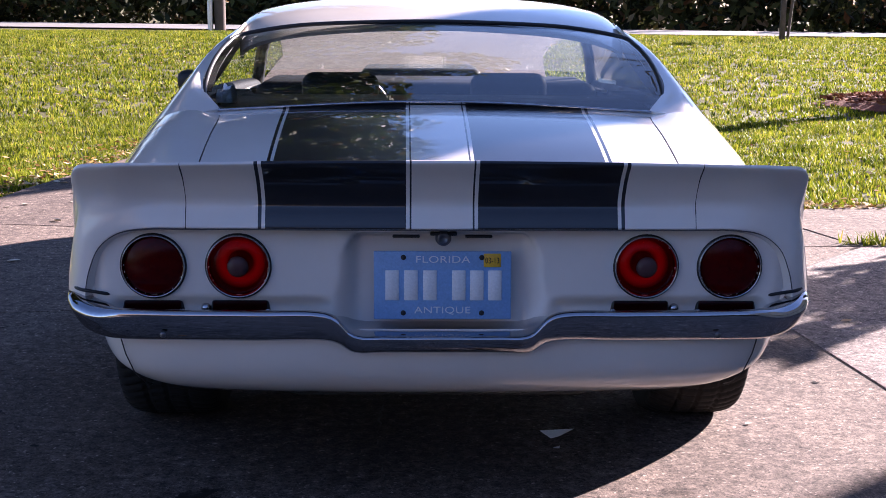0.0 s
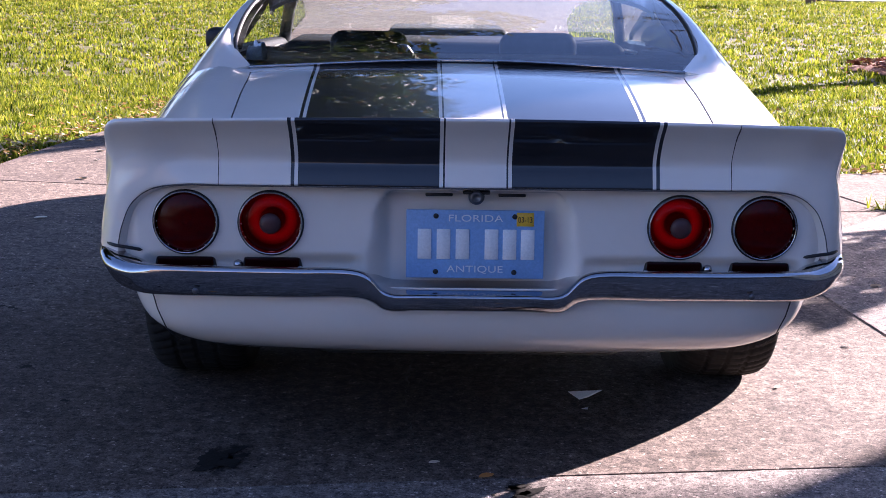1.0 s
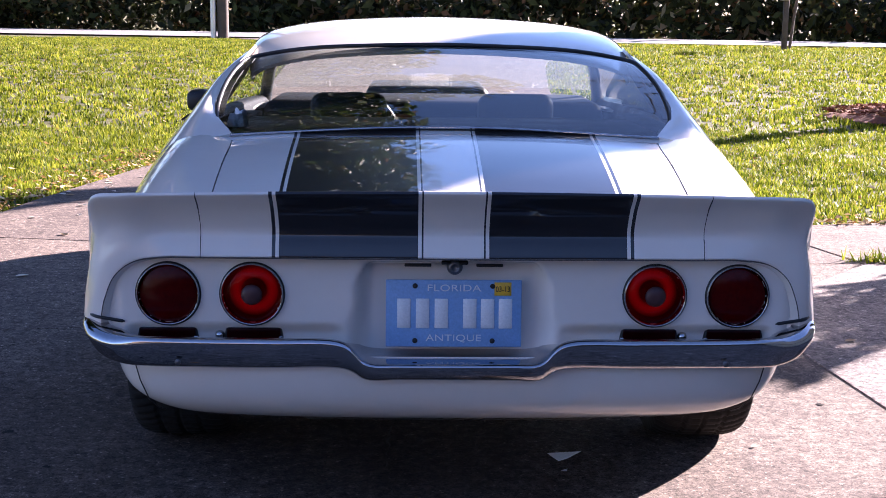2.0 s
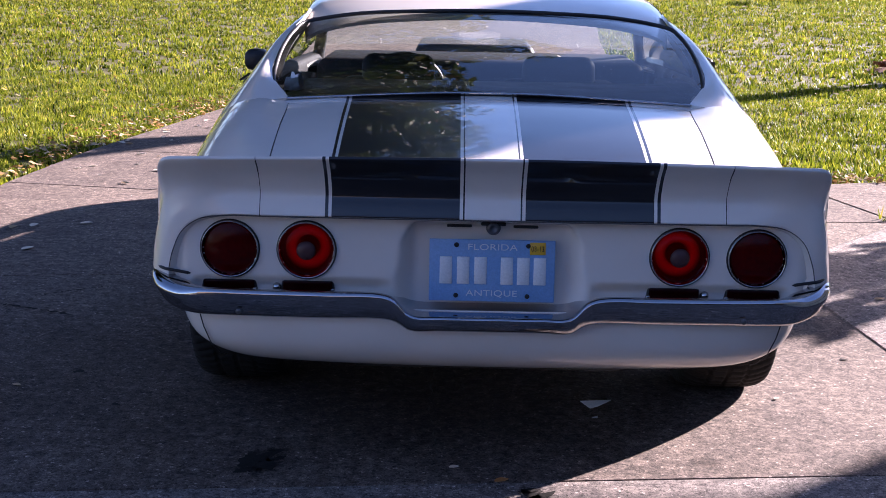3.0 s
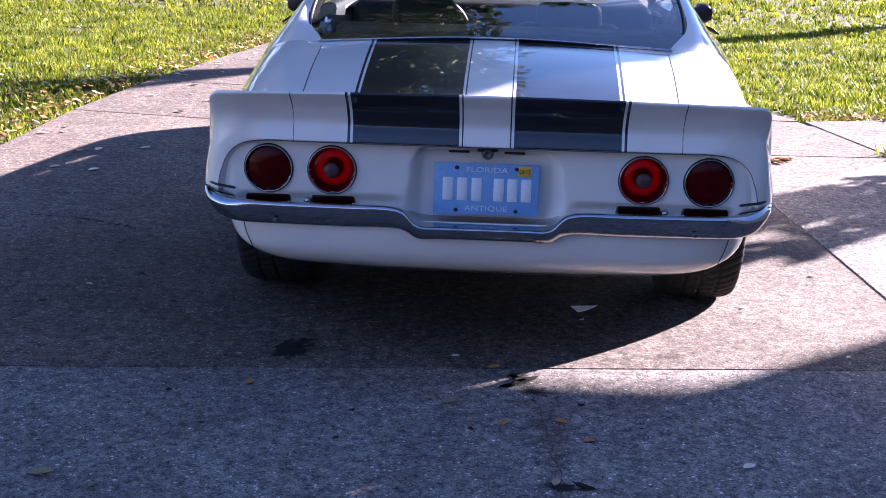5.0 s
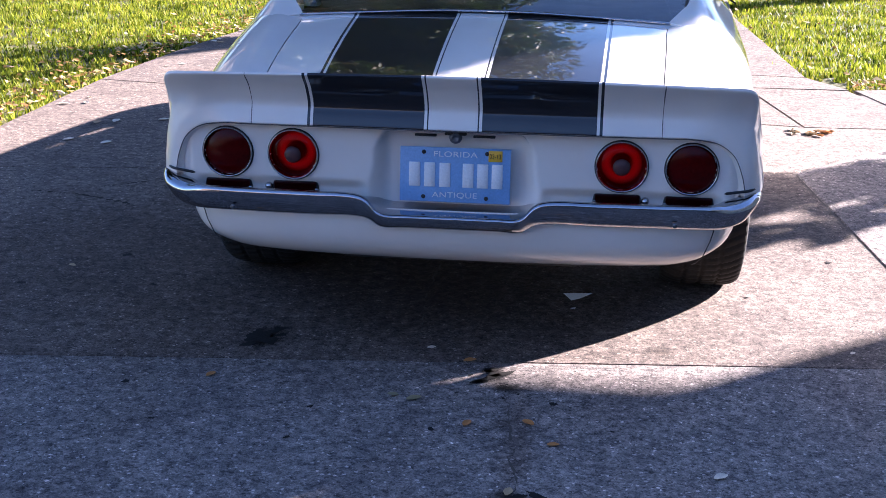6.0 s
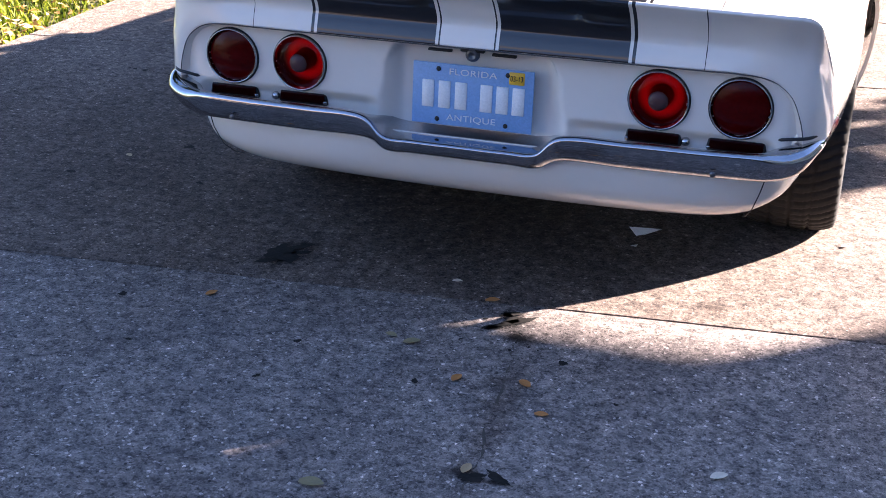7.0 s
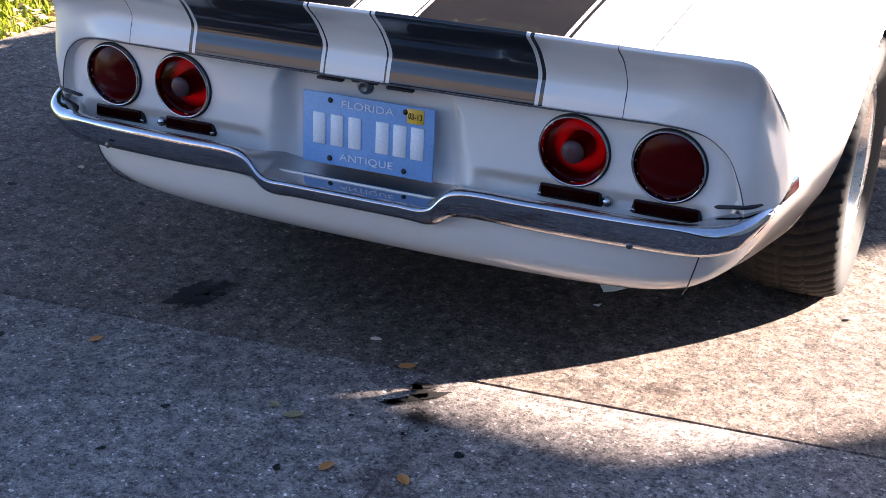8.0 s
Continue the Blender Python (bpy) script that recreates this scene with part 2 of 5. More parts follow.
def island_tone(name, stops, rough=0.6, through_light=0.0, coord_scale=0.35, low=(0.72, 0.74, 0.70), high=(1.15, 1.12, 1.0)):
    """Leaves or blades: each takes a tone of its own, with broad patches over them."""
    m, n, l, p = nodes_of(name)
    nt = m.node_tree
    g = n.new("ShaderNodeNewGeometry")
    col = ramp(nt, g.outputs["Random Per Island"], stops)
    patch = ramp(nt, noise_fac(nt, coord_scale, 5), [(0.35, low), (0.65, high)])
    col = mixed(nt, 1.0, col, patch, "MULTIPLY")
    l.new(col, p.inputs["Base Color"])
    p.inputs["Roughness"].default_value = rough
    p.inputs["Specular IOR Level"].default_value = 0.12
    if through_light:
        tl = n.new("ShaderNodeBsdfTranslucent")
        l.new(col, tl.inputs[0])
        mx = n.new("ShaderNodeMixShader")
        mx.inputs[0].default_value = through_light
        l.new(p.outputs[0], mx.inputs[1])
        l.new(tl.outputs[0], mx.inputs[2])
        l.new(mx.outputs[0], n["Material Output"].inputs[0])
    return m


# slab tones differ; the brownish one also carries painted shade round the car
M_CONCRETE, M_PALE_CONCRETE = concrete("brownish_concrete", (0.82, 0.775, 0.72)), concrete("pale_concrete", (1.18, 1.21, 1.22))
M_TAR = surface("tar", (0.012, 0.011, 0.010), (0.03, 0.028, 0.026), 0.9, 0, 25, 110, 0.002, spec=0.1)
M_DIRT = surface("joint_dirt", (0.035, 0.03, 0.025), (0.10, 0.085, 0.07), 0.95, 0, 30, 130, 0.004)
M_SAND = surface("joint_sand", (0.035, 0.03, 0.025), (0.09, 0.075, 0.063), 0.95, 0, 9, 110, 0.003)
M_GRASS = island_tone("grass_blade", [(0.0, (0.0248, 0.0465, 0.0031)), (0.35, (0.1364, 0.1798, 0.00744)), (0.7, (0.235, 0.268, 0.010)), (0.9, (0.315, 0.325, 0.022)), (1.0, (0.3844, 0.3224, 0.07))], 0.55, 0.4, 2.2, (0.36, 0.42, 0.26), (1.28, 1.24, 1.0))
M_SOIL = surface("lawn_thatch", (0.0325, 0.039, 0.0065), (0.1105, 0.1008, 0.02275), 0.95, 0, 1.6, 45, 0.03)
M_LEAF = island_tone("dark_leaf", [(0.0, (0.0144, 0.028, 0.008)), (0.6, (0.036, 0.06, 0.0144)), (0.9, (0.072, 0.088, 0.024)), (1.0, (0.128, 0.064, 0.024))], 0.5, 0.3)
M_WOODS = island_tone("woodland_leaf", [(0.0, (0.012, 0.013, 0.007)), (0.55, (0.040, 0.046, 0.016)), (0.85, (0.09, 0.10, 0.028)), (0.95, (0.15, 0.06, 0.026)), (1.0, (0.28, 0.24, 0.14))], 0.6, 0.22)
M_DRYLEAF = island_tone("fallen_leaf", [(0.0, (0.16, 0.08, 0.03)), (0.5, (0.38, 0.22, 0.07)), (1.0, (0.62, 0.52, 0.36))], 0.7, 0.15)

# ---- mesh helpers ----


def spline(pts, n):
    """n points along a smooth curve through pts."""
    p = np.array(pts, float)
    p = np.vstack([2 * p[0] - p[1], p, 2 * p[-1] - p[-2]])
    u = np.linspace(0, len(p) - 3 - 1e-9, n)
    k = u.astype(int)
    t = (u - k)[:, None]
    a, b, c, d = p[k], p[k + 1], p[k + 2], p[k + 3]
    return 0.5 * (2 * b + (c - a) * t + (2 * a - 5 * b + 4 * c - d) * t ** 2 + (3 * b - a - 3 * c + d) * t ** 3)


def curve_at(ys, vs):
    """A smooth function through the points (ys, vs)."""
    tab = spline(list(zip(ys, vs)), 400)
    return lambda y: float(np.interp(y, tab[:, 0], tab[:, 1]))


def grid_faces(nu, nv, base=0, flip=False):
    f = [(base + i * nv + j, base + i * nv + j + 1, base + (i + 1) * nv + j + 1, base + (i + 1) * nv + j) for i in range(nu - 1) for j in range(nv - 1)]
    return [q[::-1] for q in f] if flip else f


def mesh_of(name, verts, faces, smooth=True):
    me = bpy.data.meshes.new(name)
    me.from_pydata([tuple(v) for v in verts], [], faces)
    me.update()
    if smooth:
        me.shade_smooth()
    return me


def put(name, me, material, parent=None, label="", thick=0.0):
    ob = new(name, me)
    if material:
        me.materials.append(material)
    if parent:
        ob.parent = parent
    if label:
        ob["label"] = label
    if thick:
        count = collections.Counter(k for f in me.polygons for k in f.edge_keys)
        for e in me.edges:
            if count[e.key] == 1:
                e.use_edge_sharp = True
        s = ob.modifiers.new("thickness", "SOLIDIFY")
        s.thickness, s.offset = thick, -1
    return ob


def part(name, bm, material, parent=None, label="", smooth=True):
    me = bpy.data.meshes.new(name)
    bm.to_mesh(me)
    bm.free()
    if smooth:
        me.shade_smooth()
    return put(name, me, material, parent, label)


def lofted(name, rows, nu, nv, material, parent, label="", thick=0.006, flip=False):
    """A smooth sheet through rows of points, with thickness."""
    cols = [spline(r, nv) for r in rows]
    g = np.stack([spline([c[j] for c in cols], nu) for j in range(nv)], 1)
    return put(name, mesh_of(name, g.reshape(-1, 3), grid_faces(nu, nv, 0, flip)), material, parent, label, thick)


def mirrored(rows):
    return [[(-x, y, z) for x, y, z in r] for r in rows]


def both(name, rows, nu, nv, material, parent, label="", thick=0.006, flip=False):
    lofted(name, rows, nu, nv, material, parent, label, thick, flip)
    lofted(name, mirrored(rows), nu, nv, material, parent, label, thick, not flip)


def box_bm(cx, cy, cz, sx, sy, sz, bevel=0.0, seg=2):
    bm = bmesh.new()
    bmesh.ops.create_cube(bm, size=1)
    bmesh.ops.scale(bm, vec=(sx, sy, sz), verts=bm.verts)
    if bevel:
        bmesh.ops.bevel(bm, geom=bm.edges[:], offset=bevel, segments=seg, profile=0.5, affect="EDGES")
    bmesh.ops.translate(bm, vec=(cx, cy, cz), verts=bm.verts)
    return bm


def spun(profile, n, axis="y", cut=None):
    """A mesh (verts, faces) turned from (radius, along) pairs about an axis."""
    v, k = [], len(profile)
    for i in range(n):
        a = 2 * math.pi * i / n
        for r, s in profile:
            c, d = r * math.cos(a), r * math.sin(a)
            v.append({"y": (c, s, d), "x": (s, c, d), "z": (c, d, s)}[axis])
    f = [(i * k + j, i * k + j + 1, (i + 1) % n * k + j + 1, (i + 1) % n * k + j) for i in range(n) for j in range(k - 1)]
    return v, f


def tube(path, radii, sides=8):
    """verts, faces of a tapering tube along a path."""
    v, f = [], []
    path = [Vector(p) for p in path]
    for i, p in enumerate(path):
        way = (path[min(i + 1, len(path) - 1)] - path[max(i - 1, 0)]).normalized()
        side = way.cross(Vector((0.31, 0.2, 0.93))).normalized()
        up = side.cross(way)
        for k in range(sides):
            a = 2 * math.pi * k / sides
            v.append(p + radii[i] * (math.cos(a) * side + math.sin(a) * up))
    for i in range(len(path) - 1):
        for k in range(sides):
            f.append((i * sides + k, i * sides + (k + 1) % sides, (i + 1) * sides + (k + 1) % sides, (i + 1) * sides + k))
    return v, f


def smooth_step(a, b, x):
    t = min(1, max(0, (x - a) / (b - a)))
    return t * t * (3 - 2 * t)


def land(x, y):
    """Height of the ground: level round the house, rising a little to the road."""
    return 0.56 * smooth_step(8, 29, y)


# ---- ground, drive, road ----
xs = np.concatenate([np.linspace(-600, -60, 7), np.linspace(-40, 40, 33), np.linspace(60, 600, 7)])
ys = np.concatenate([np.linspace(-600, -40, 7), np.linspace(-24, 60, 43), np.linspace(100, 900, 7)])
gv = [(x, y, land(x, y) - 0.045) for x in xs for y in ys]
ground = put("ground", mesh_of("ground", gv, grid_faces(len(xs), len(ys), 0, True)), M_SOIL)
tagged(ground, "sunlit green and yellow lawn ground", "ground", kind="structure")

LEFT_EDGE = curve_at([-12, -4, 0, 2, 4.05, 4.9, 5.9, 6.9, 8, 11, 16, 22, 28, 32], [-2.8, -2.75, -2.72, -2.73, -2.75, -2.69, -2.58, -2.40, -2.2, -2.1, -2.2, -2.5, -3.6, -5.2])
RIGHT_EDGE = curve_at([4.7, 5.2, 6, 8, 11, 16, 22, 26, 30], [1.95, 1.72, 1.58, 1.55, 1.65, 1.9, 2.5, 3.4, 5.2])
ROAD_NEAR = lambda x: 30.9 - 0.30 * x
ROAD_FAR = lambda x: 37.6 - 0.42 * x

drive = new("driveway")
tagged(drive, "weathered grey concrete driveway with joints", "driveway", kind="structure")


def inset(poly, d):
    """A convex polygon, counter-clockwise, drawn in by d."""
    out, n = [], len(poly)
    for i in range(n):
        a, b, c = Vector(poly[i - 1]), Vector(poly[i]), Vector(poly[(i + 1) % n])
        u, w = (b - a).normalized(), (c - b).normalized()
        n1, n2 = Vector((-u.y, u.x)), Vector((-w.y, w.x))
        k = (n1 + n2)
        out.append(b + k * (d / max(0.2, 1 + n1.dot(n2))))
    return out


def slab(poly, gap=0.0045, drop=0.0, pour=None):
    """One concrete slab with eased edges."""
    ease = 0.002 if gap < 0.0035 else 0.005
    rings = [(gap, -0.12), (gap, -0.006), (gap + ease, 0.0)]
    v, k = [], len(poly)
    for d, z in rings:
        v += [(p.x, p.y, z + drop + land(p.x, p.y)) for p in inset(poly, d)]
    f = [(r * k + i, r * k + (i + 1) % k, (r + 1) * k + (i + 1) % k, (r + 1) * k + i) for r in range(2) for i in range(k)]
    f.append(tuple(2 * k + i for i in range(k)))
    return put("slab", mesh_of("slab", v, f, False), pour or M_CONCRETE, drive)


TH = radians(5.7)


def uv(u, v):
    return (u * math.cos(TH) - v * math.sin(TH), u * math.sin(TH) + v * math.cos(TH))


def left_at(v):
    y = v * math.cos(TH) - 2.7 * math.sin(TH)
    return (LEFT_EDGE(y), y)


J = (2.24, 3.62)      # where the fan of joints meets
A = uv(1.555, 2.40)   # foot of the fan
slab([(-2.72, -0.20), left_at(-4.0), uv(1.555, -4.0), uv(1.555, 0.085)], 0.0024, 0.0, M_PALE_CONCRETE)
slab([uv(1.555, 0.085), uv(1.555, -4.0), uv(6.0, -4.0), uv(6.0, 0.085)], pour=M_PALE_CONCRETE)
slab([left_at(-4.0), left_at(-10.9), uv(1.555, -10.9), uv(1.555, -4.0)], pour=M_PALE_CONCRETE)
slab([uv(1.555, -4.0), uv(1.555, -10.9), uv(6.0, -10.9), uv(6.0, -4.0)], pour=M_PALE_CONCRETE)
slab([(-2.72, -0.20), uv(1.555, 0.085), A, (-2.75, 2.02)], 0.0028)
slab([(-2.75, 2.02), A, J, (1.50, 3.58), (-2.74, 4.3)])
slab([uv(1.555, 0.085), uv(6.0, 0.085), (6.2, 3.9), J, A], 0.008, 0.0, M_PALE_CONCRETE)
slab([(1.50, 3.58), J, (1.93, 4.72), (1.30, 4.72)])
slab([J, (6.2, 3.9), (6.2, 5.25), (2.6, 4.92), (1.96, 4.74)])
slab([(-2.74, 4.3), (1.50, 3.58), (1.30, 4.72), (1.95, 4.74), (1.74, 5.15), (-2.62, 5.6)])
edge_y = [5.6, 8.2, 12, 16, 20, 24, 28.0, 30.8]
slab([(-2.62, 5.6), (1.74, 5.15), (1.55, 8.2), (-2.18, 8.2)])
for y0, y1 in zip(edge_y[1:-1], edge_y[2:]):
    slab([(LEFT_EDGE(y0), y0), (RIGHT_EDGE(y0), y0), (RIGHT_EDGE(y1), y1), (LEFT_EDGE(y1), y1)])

sand = [(-2.66, -3.9), (5.9, -3.4), (5.9, 4.4), (1.9, 4.6), (-2.6, 4.6)]
put("joint_sand", mesh_of("joint_sand", [(x, y, -0.0045) for x, y in sand], [(0, 1, 2, 3, 4)], False), M_SAND, drive, "pale sand and dirt filling the joints")

rv = []
for x in np.linspace(-90, 90, 61):
    for k in range(5):
        y = ROAD_NEAR(x) + (ROAD_FAR(x) - ROAD_NEAR(x)) * k / 4
        rv.append((x, y, 0.565 + 0.05 * math.sin(math.pi * k / 4)))
road = put("road", mesh_of("road", rv, grid_faces(61, 5, 0, True)), M_ASPHALT)
tagged(road, "pale sunlit asphalt road past the lawn", "road", kind="structure")

mulch_v, mulch_f = [(6.15, 12.6, 0.18)], []
for i in range(28):
    a = 2 * math.pi * i / 28
    r = 1.15 + 0.12 * math.sin(3 * a) + 0.08 * math.sin(7 * a + 1)
    mulch_v += [(6.15 + 0.6 * r * math.cos(a), 12.6 + 0.6 * r * math.sin(a), 0.16), (6.15 + r * math.cos(a), 12.6 + r * math.sin(a), 0.04)]
for i in range(28):
    j = (i + 1) % 28
    mulch_f += [(0, 1 + 2 * i, 1 + 2 * j), (1 + 2 * i, 2 + 2 * i, 2 + 2 * j, 1 + 2 * j)]
tagged(put("mulch_bed", mesh_of("mulch_bed", mulch_v, mulch_f), M_MULCH), "round bed of reddish bark mulch under a tree", "mulch bed", kind="structure")

# ---- plain unseen house block, added to cast the shadow over the drive ----
house = new("house")
tagged(house, "unseen plain house block added to shade the drive", "house")
part("wall", box_bm(13.5, -2.9, 2.1, 8.0, 19.68, 4.3), M_STUCCO, house, smooth=False)
part("upper_block", box_bm(13.3, -3.25, 6.28, 8.6, 19.6, 4.05), M_STUCCO, house, smooth=False)
# boards added in steps to shape the shadow's edge beside the car
for y1, z1 in ((6.76, 4.14), (6.96, 4.23), (7.10, 4.30)):
    part("shade_board", box_bm(13.3, y1 - 9.9, (z1 + 4.42) / 2, 8.6, 19.8, 4.42 - z1), M_ROOF, house, smooth=False)
rb = bmesh.new()
rp = [rb.verts.new(p) for p in ((8.7, -13.2, 8.25), (17.9, -13.2, 8.1), (13.3, -13.2, 10.2), (8.7, 7.6, 8.25), (17.9, 7.0, 8.25), (13.3, 7.0, 10.2))]
for q in ((0, 1, 2), (5, 4, 3), (0, 2, 5, 3), (2, 1, 4, 5), (1, 0, 3, 4)):
    rb.faces.new([rp[i] for i in q])
part("roof", rb, M_ROOF, house, smooth=False)

# unseen garage block behind, added to close the drive and cut sky light
garage = new("garage")
tagged(garage, "unseen low garage block added to cut sky light", "garage")
part("wall", box_bm(-0.5, -12.6, 1.5, 19.0, 4.0, 3.1), M_BOARD, garage, smooth=False)
rb = bmesh.new()
rp = [rb.verts.new(p) for p in ((-10.6, -15.2, 2.9), (-10.6, -10.0, 2.9), (-10.6, -12.6, 4.6), (9.3, -15.2, 2.9), (9.3, -10.0, 2.9), (9.3, -12.6, 4.6))]
for q in ((0, 1, 2), (5, 4, 3), (1, 4, 5, 2), (3, 0, 2, 5), (0, 3, 4, 1)):
    rb.faces.new([rp[i] for i in q])
part("roof", rb, M_ROOF, garage, smooth=False)

# ---- the car ----
car = new("car")
tagged(car, "white classic coupe with two black stripes on concrete", "car")
AX_R, AX_F, TYRE_R = 0.95, 3.693, 0.335

SY = [-0.038, -0.01, 0.06, 0.20, 0.45, 0.80, 1.20, 1.80, 2.60, 3.40, 4.10, 4.50, 4.66]
S_IN = curve_at(SY, [0.545, 0.550, 0.556, 0.565, 0.578, 0.60, 0.69, 0.80, 0.80, 0.66, 0.58, 0.54, 0.50])
S_MAX = curve_at(SY, [0.760, 0.782, 0.806, 0.830, 0.861, 0.894, 0.922, 0.938, 0.942, 0.938, 0.915, 0.875, 0.82])
S_TOP = curve_at(SY, [0.715, 0.785, 0.808, 0.841, 0.888, 0.928, 0.930, 0.888, 0.866, 0.842, 0.80, 0.765, 0.73])
S_BOT = curve_at(SY, [0.50, 0.48, 0.43, 0.352, 0.330, 0.30, 0.27, 0.25, 0.24, 0.26, 0.30, 0.34, 0.37])
deck_z = curve_at([-0.03, 0.0, 0.10, 0.3, 0.55, 0.745, 0.82], [0.775, 0.785, 0.808, 0.845, 0.879, 0.898, 0.904])
PROFILE = [(0, 1), (0.33, 0.978), (0.62, 0.905), (0.86, 0.755), (0.985, 0.57), (1.0, 0.40), (0.92, 0.19), (0.72, 0.0)]


def arch(y):
    """Height of the wheel openings' edge at y, or 0."""
    z = 0.0
    for cy, r in ((AX_R, 0.405), (AX_F, 0.395)):
        if abs(y - cy) < r:
            z = max(z, 0.30 + math.sqrt(r * r - (y - cy) ** 2))
    return z


def side_section(y, n):
    xi, xm, zt, zb = S_IN(y), S_MAX(y), S_TOP(y), S_BOT(y)
    tuck = smooth_step(0.55, -0.03, y)
    dip = 0.03 if y > 0.84 else max(0.0, (zt - deck_z(y) - 0.001) / (zt - zb))
    p = spline([(xi + (xm - xi) * (a - tuck * (0.16 * (0.40 - b) / 0.40 if b < 0.40 else 0)), y, zb + (zt - zb) * (b - dip * (a == 0))) for a, b in PROFILE], 90)
    low = arch(y)
    keep = p[(p[:, 2] >= low) | (np.arange(90) < 8)]
    s = np.concatenate([[0], np.cumsum(np.linalg.norm(np.diff(keep, axis=0), axis=1))])
    return np.stack([np.interp(np.linspace(0, s[-1], n), s, keep[:, k]) for k in range(3)], 1)


def side_panel(name, y0, y1, ny, label=""):
    for sgn in (1, -1):
        ys2 = set(np.linspace(y0, y1, ny))
        for c, r in ((AX_R, 0.405), (AX_F, 0.395)):
            ys2 |= {c + r * math.cos(a) * 0.9999 for a in np.linspace(0, math.pi, 33) if y0 < c + r * math.cos(a) < y1}
        ys2 = sorted(ys2)
        v = np.concatenate([side_section(y, 26) for y in ys2])
        v[:, 0] *= sgn
        put(name, mesh_of(name, v, grid_faces(len(ys2), 26, 0, sgn < 0)), M_WHITE, car, label, 0.012)


side_panel("quarter_panel", 0.0, 1.655, 40)
side_panel("door_panel", 1.661, 2.94, 14)
side_panel("front_fender", 2.946, 4.64, 30)


def panel_half(z):
    return 0.735 + 0.05 * smooth_step(0.72, 0.60, z) if z < 0.72 else 0.735


def tail_y(x, z):
    """Depth of the tail panel: flat, dished round the number plate, rolled forward at its ends."""
    ax = abs(x)
    dish = smooth_step(0.228 + 0.02 * smooth_step(0.62, 0.53, z), 0.180, ax) * smooth_step(0.7105, 0.694, z + 0.05 * smooth_step(0.17, 0.225, ax) ** 2)
    return -0.006 + 0.016 * smooth_step(0.568, 0.535, z) * smooth_step(0.22, 0.28, ax) * smooth_step(0.735, 0.705, ax) + 0.038 * dish + 0.02 * smooth_step(0.72, 0.785, ax) ** 2


tv = []
for u in np.linspace(-1, 1, 241):
    low = 0.445 + 0.045 * smooth_step(0.20, 0.26, abs(u) * 0.78)
    for k in np.linspace(0, 1, 64):
        z = low + (0.728 - low) * k
        x = u * (0.745 + 0.038 * smooth_step(0.71, 0.60, z))
        tv.append((x, tail_y(x, z), z))
LAMP_X, LAMP_Z = (-0.633, -0.447, 0.454, 0.640), 0.631


def in_lamp_hole(quad):
    x, z = sum(tv[i][0] for i in quad) / 4, sum(tv[i][2] for i in quad) / 4
    return any((x - lx) ** 2 + (z - LAMP_Z) ** 2 < 0.0672 ** 2 for lx in LAMP_X)


put("tail_panel", mesh_of("tail_panel", tv, [q for q in grid_faces(241, 64, 0, True) if not in_lamp_hole(q)]), M_WHITE, car, "white tail panel dished round the plate", 0.006)

# deck lid, filler panel, spoiler


def deck_rows(y0, y1, n, grow=0.0):
    rows = []
    for y in np.linspace(y0, y1, n):
        w, z = S_IN(y) - 0.003 + grow, deck_z(y)
        rows.append([(u * w, y, z + 0.022 * (1 - u * u)) for u in (-1, -0.75, -0.4, 0, 0.4, 0.75, 1)])
    return rows


lofted("trunk_lid", deck_rows(-0.005, 0.741, 8), 30, 30, M_STRIPE, car, "white trunk lid with two black stripes", 0.01)
# black sheet added under the lid so that its gaps look dark
lofted("deck_gap_underlay", [[(x * 1.04, y, z - 0.016) for x, y, z in r] for r in deck_rows(0.0, 0.80, 6)], 12, 12, M_BLACK, car, "black underlay that makes the lid gaps dark", 0.004)
fill = []
for y, z, w in ((0.747, 0.8985, 0.600), (0.764, 0.9005, 0.606), (0.787, 0.904, 0.618), (0.812, 0.909, 0.63)):
    fill.append([(u * w, y, z + 0.022 * (1 - u * u)) for u in (-1, -0.75, -0.4, 0, 0.4, 0.75, 1)])
lofted("filler_panel", fill, 10, 30, M_STRIPE, car, "striped panel under the rear window", 0.01)

SP_X = [0.0, 0.2, 0.4, 0.5525]


def spoiler_col(x):
    b = 0.006 * (x / 0.55) ** 2
    return [(x, -0.012, 0.716), (x, -0.044 + b, 0.720), (x, -0.045 + b, 0.727), (x, -0.038 + b, 0.750), (x, -0.030 + b, 0.774), (x, -0.038 + b, 0.797), (x, -0.062 + b, 0.832),
            (x, -0.096 + b, 0.866 - b), (x, -0.098 + b, 0.873 - b), (x, -0.088 + b, 0.874 - b), (x, -0.04 + b, 0.842), (x, 0.0, 0.808), (x, 0.03, 0.802)]


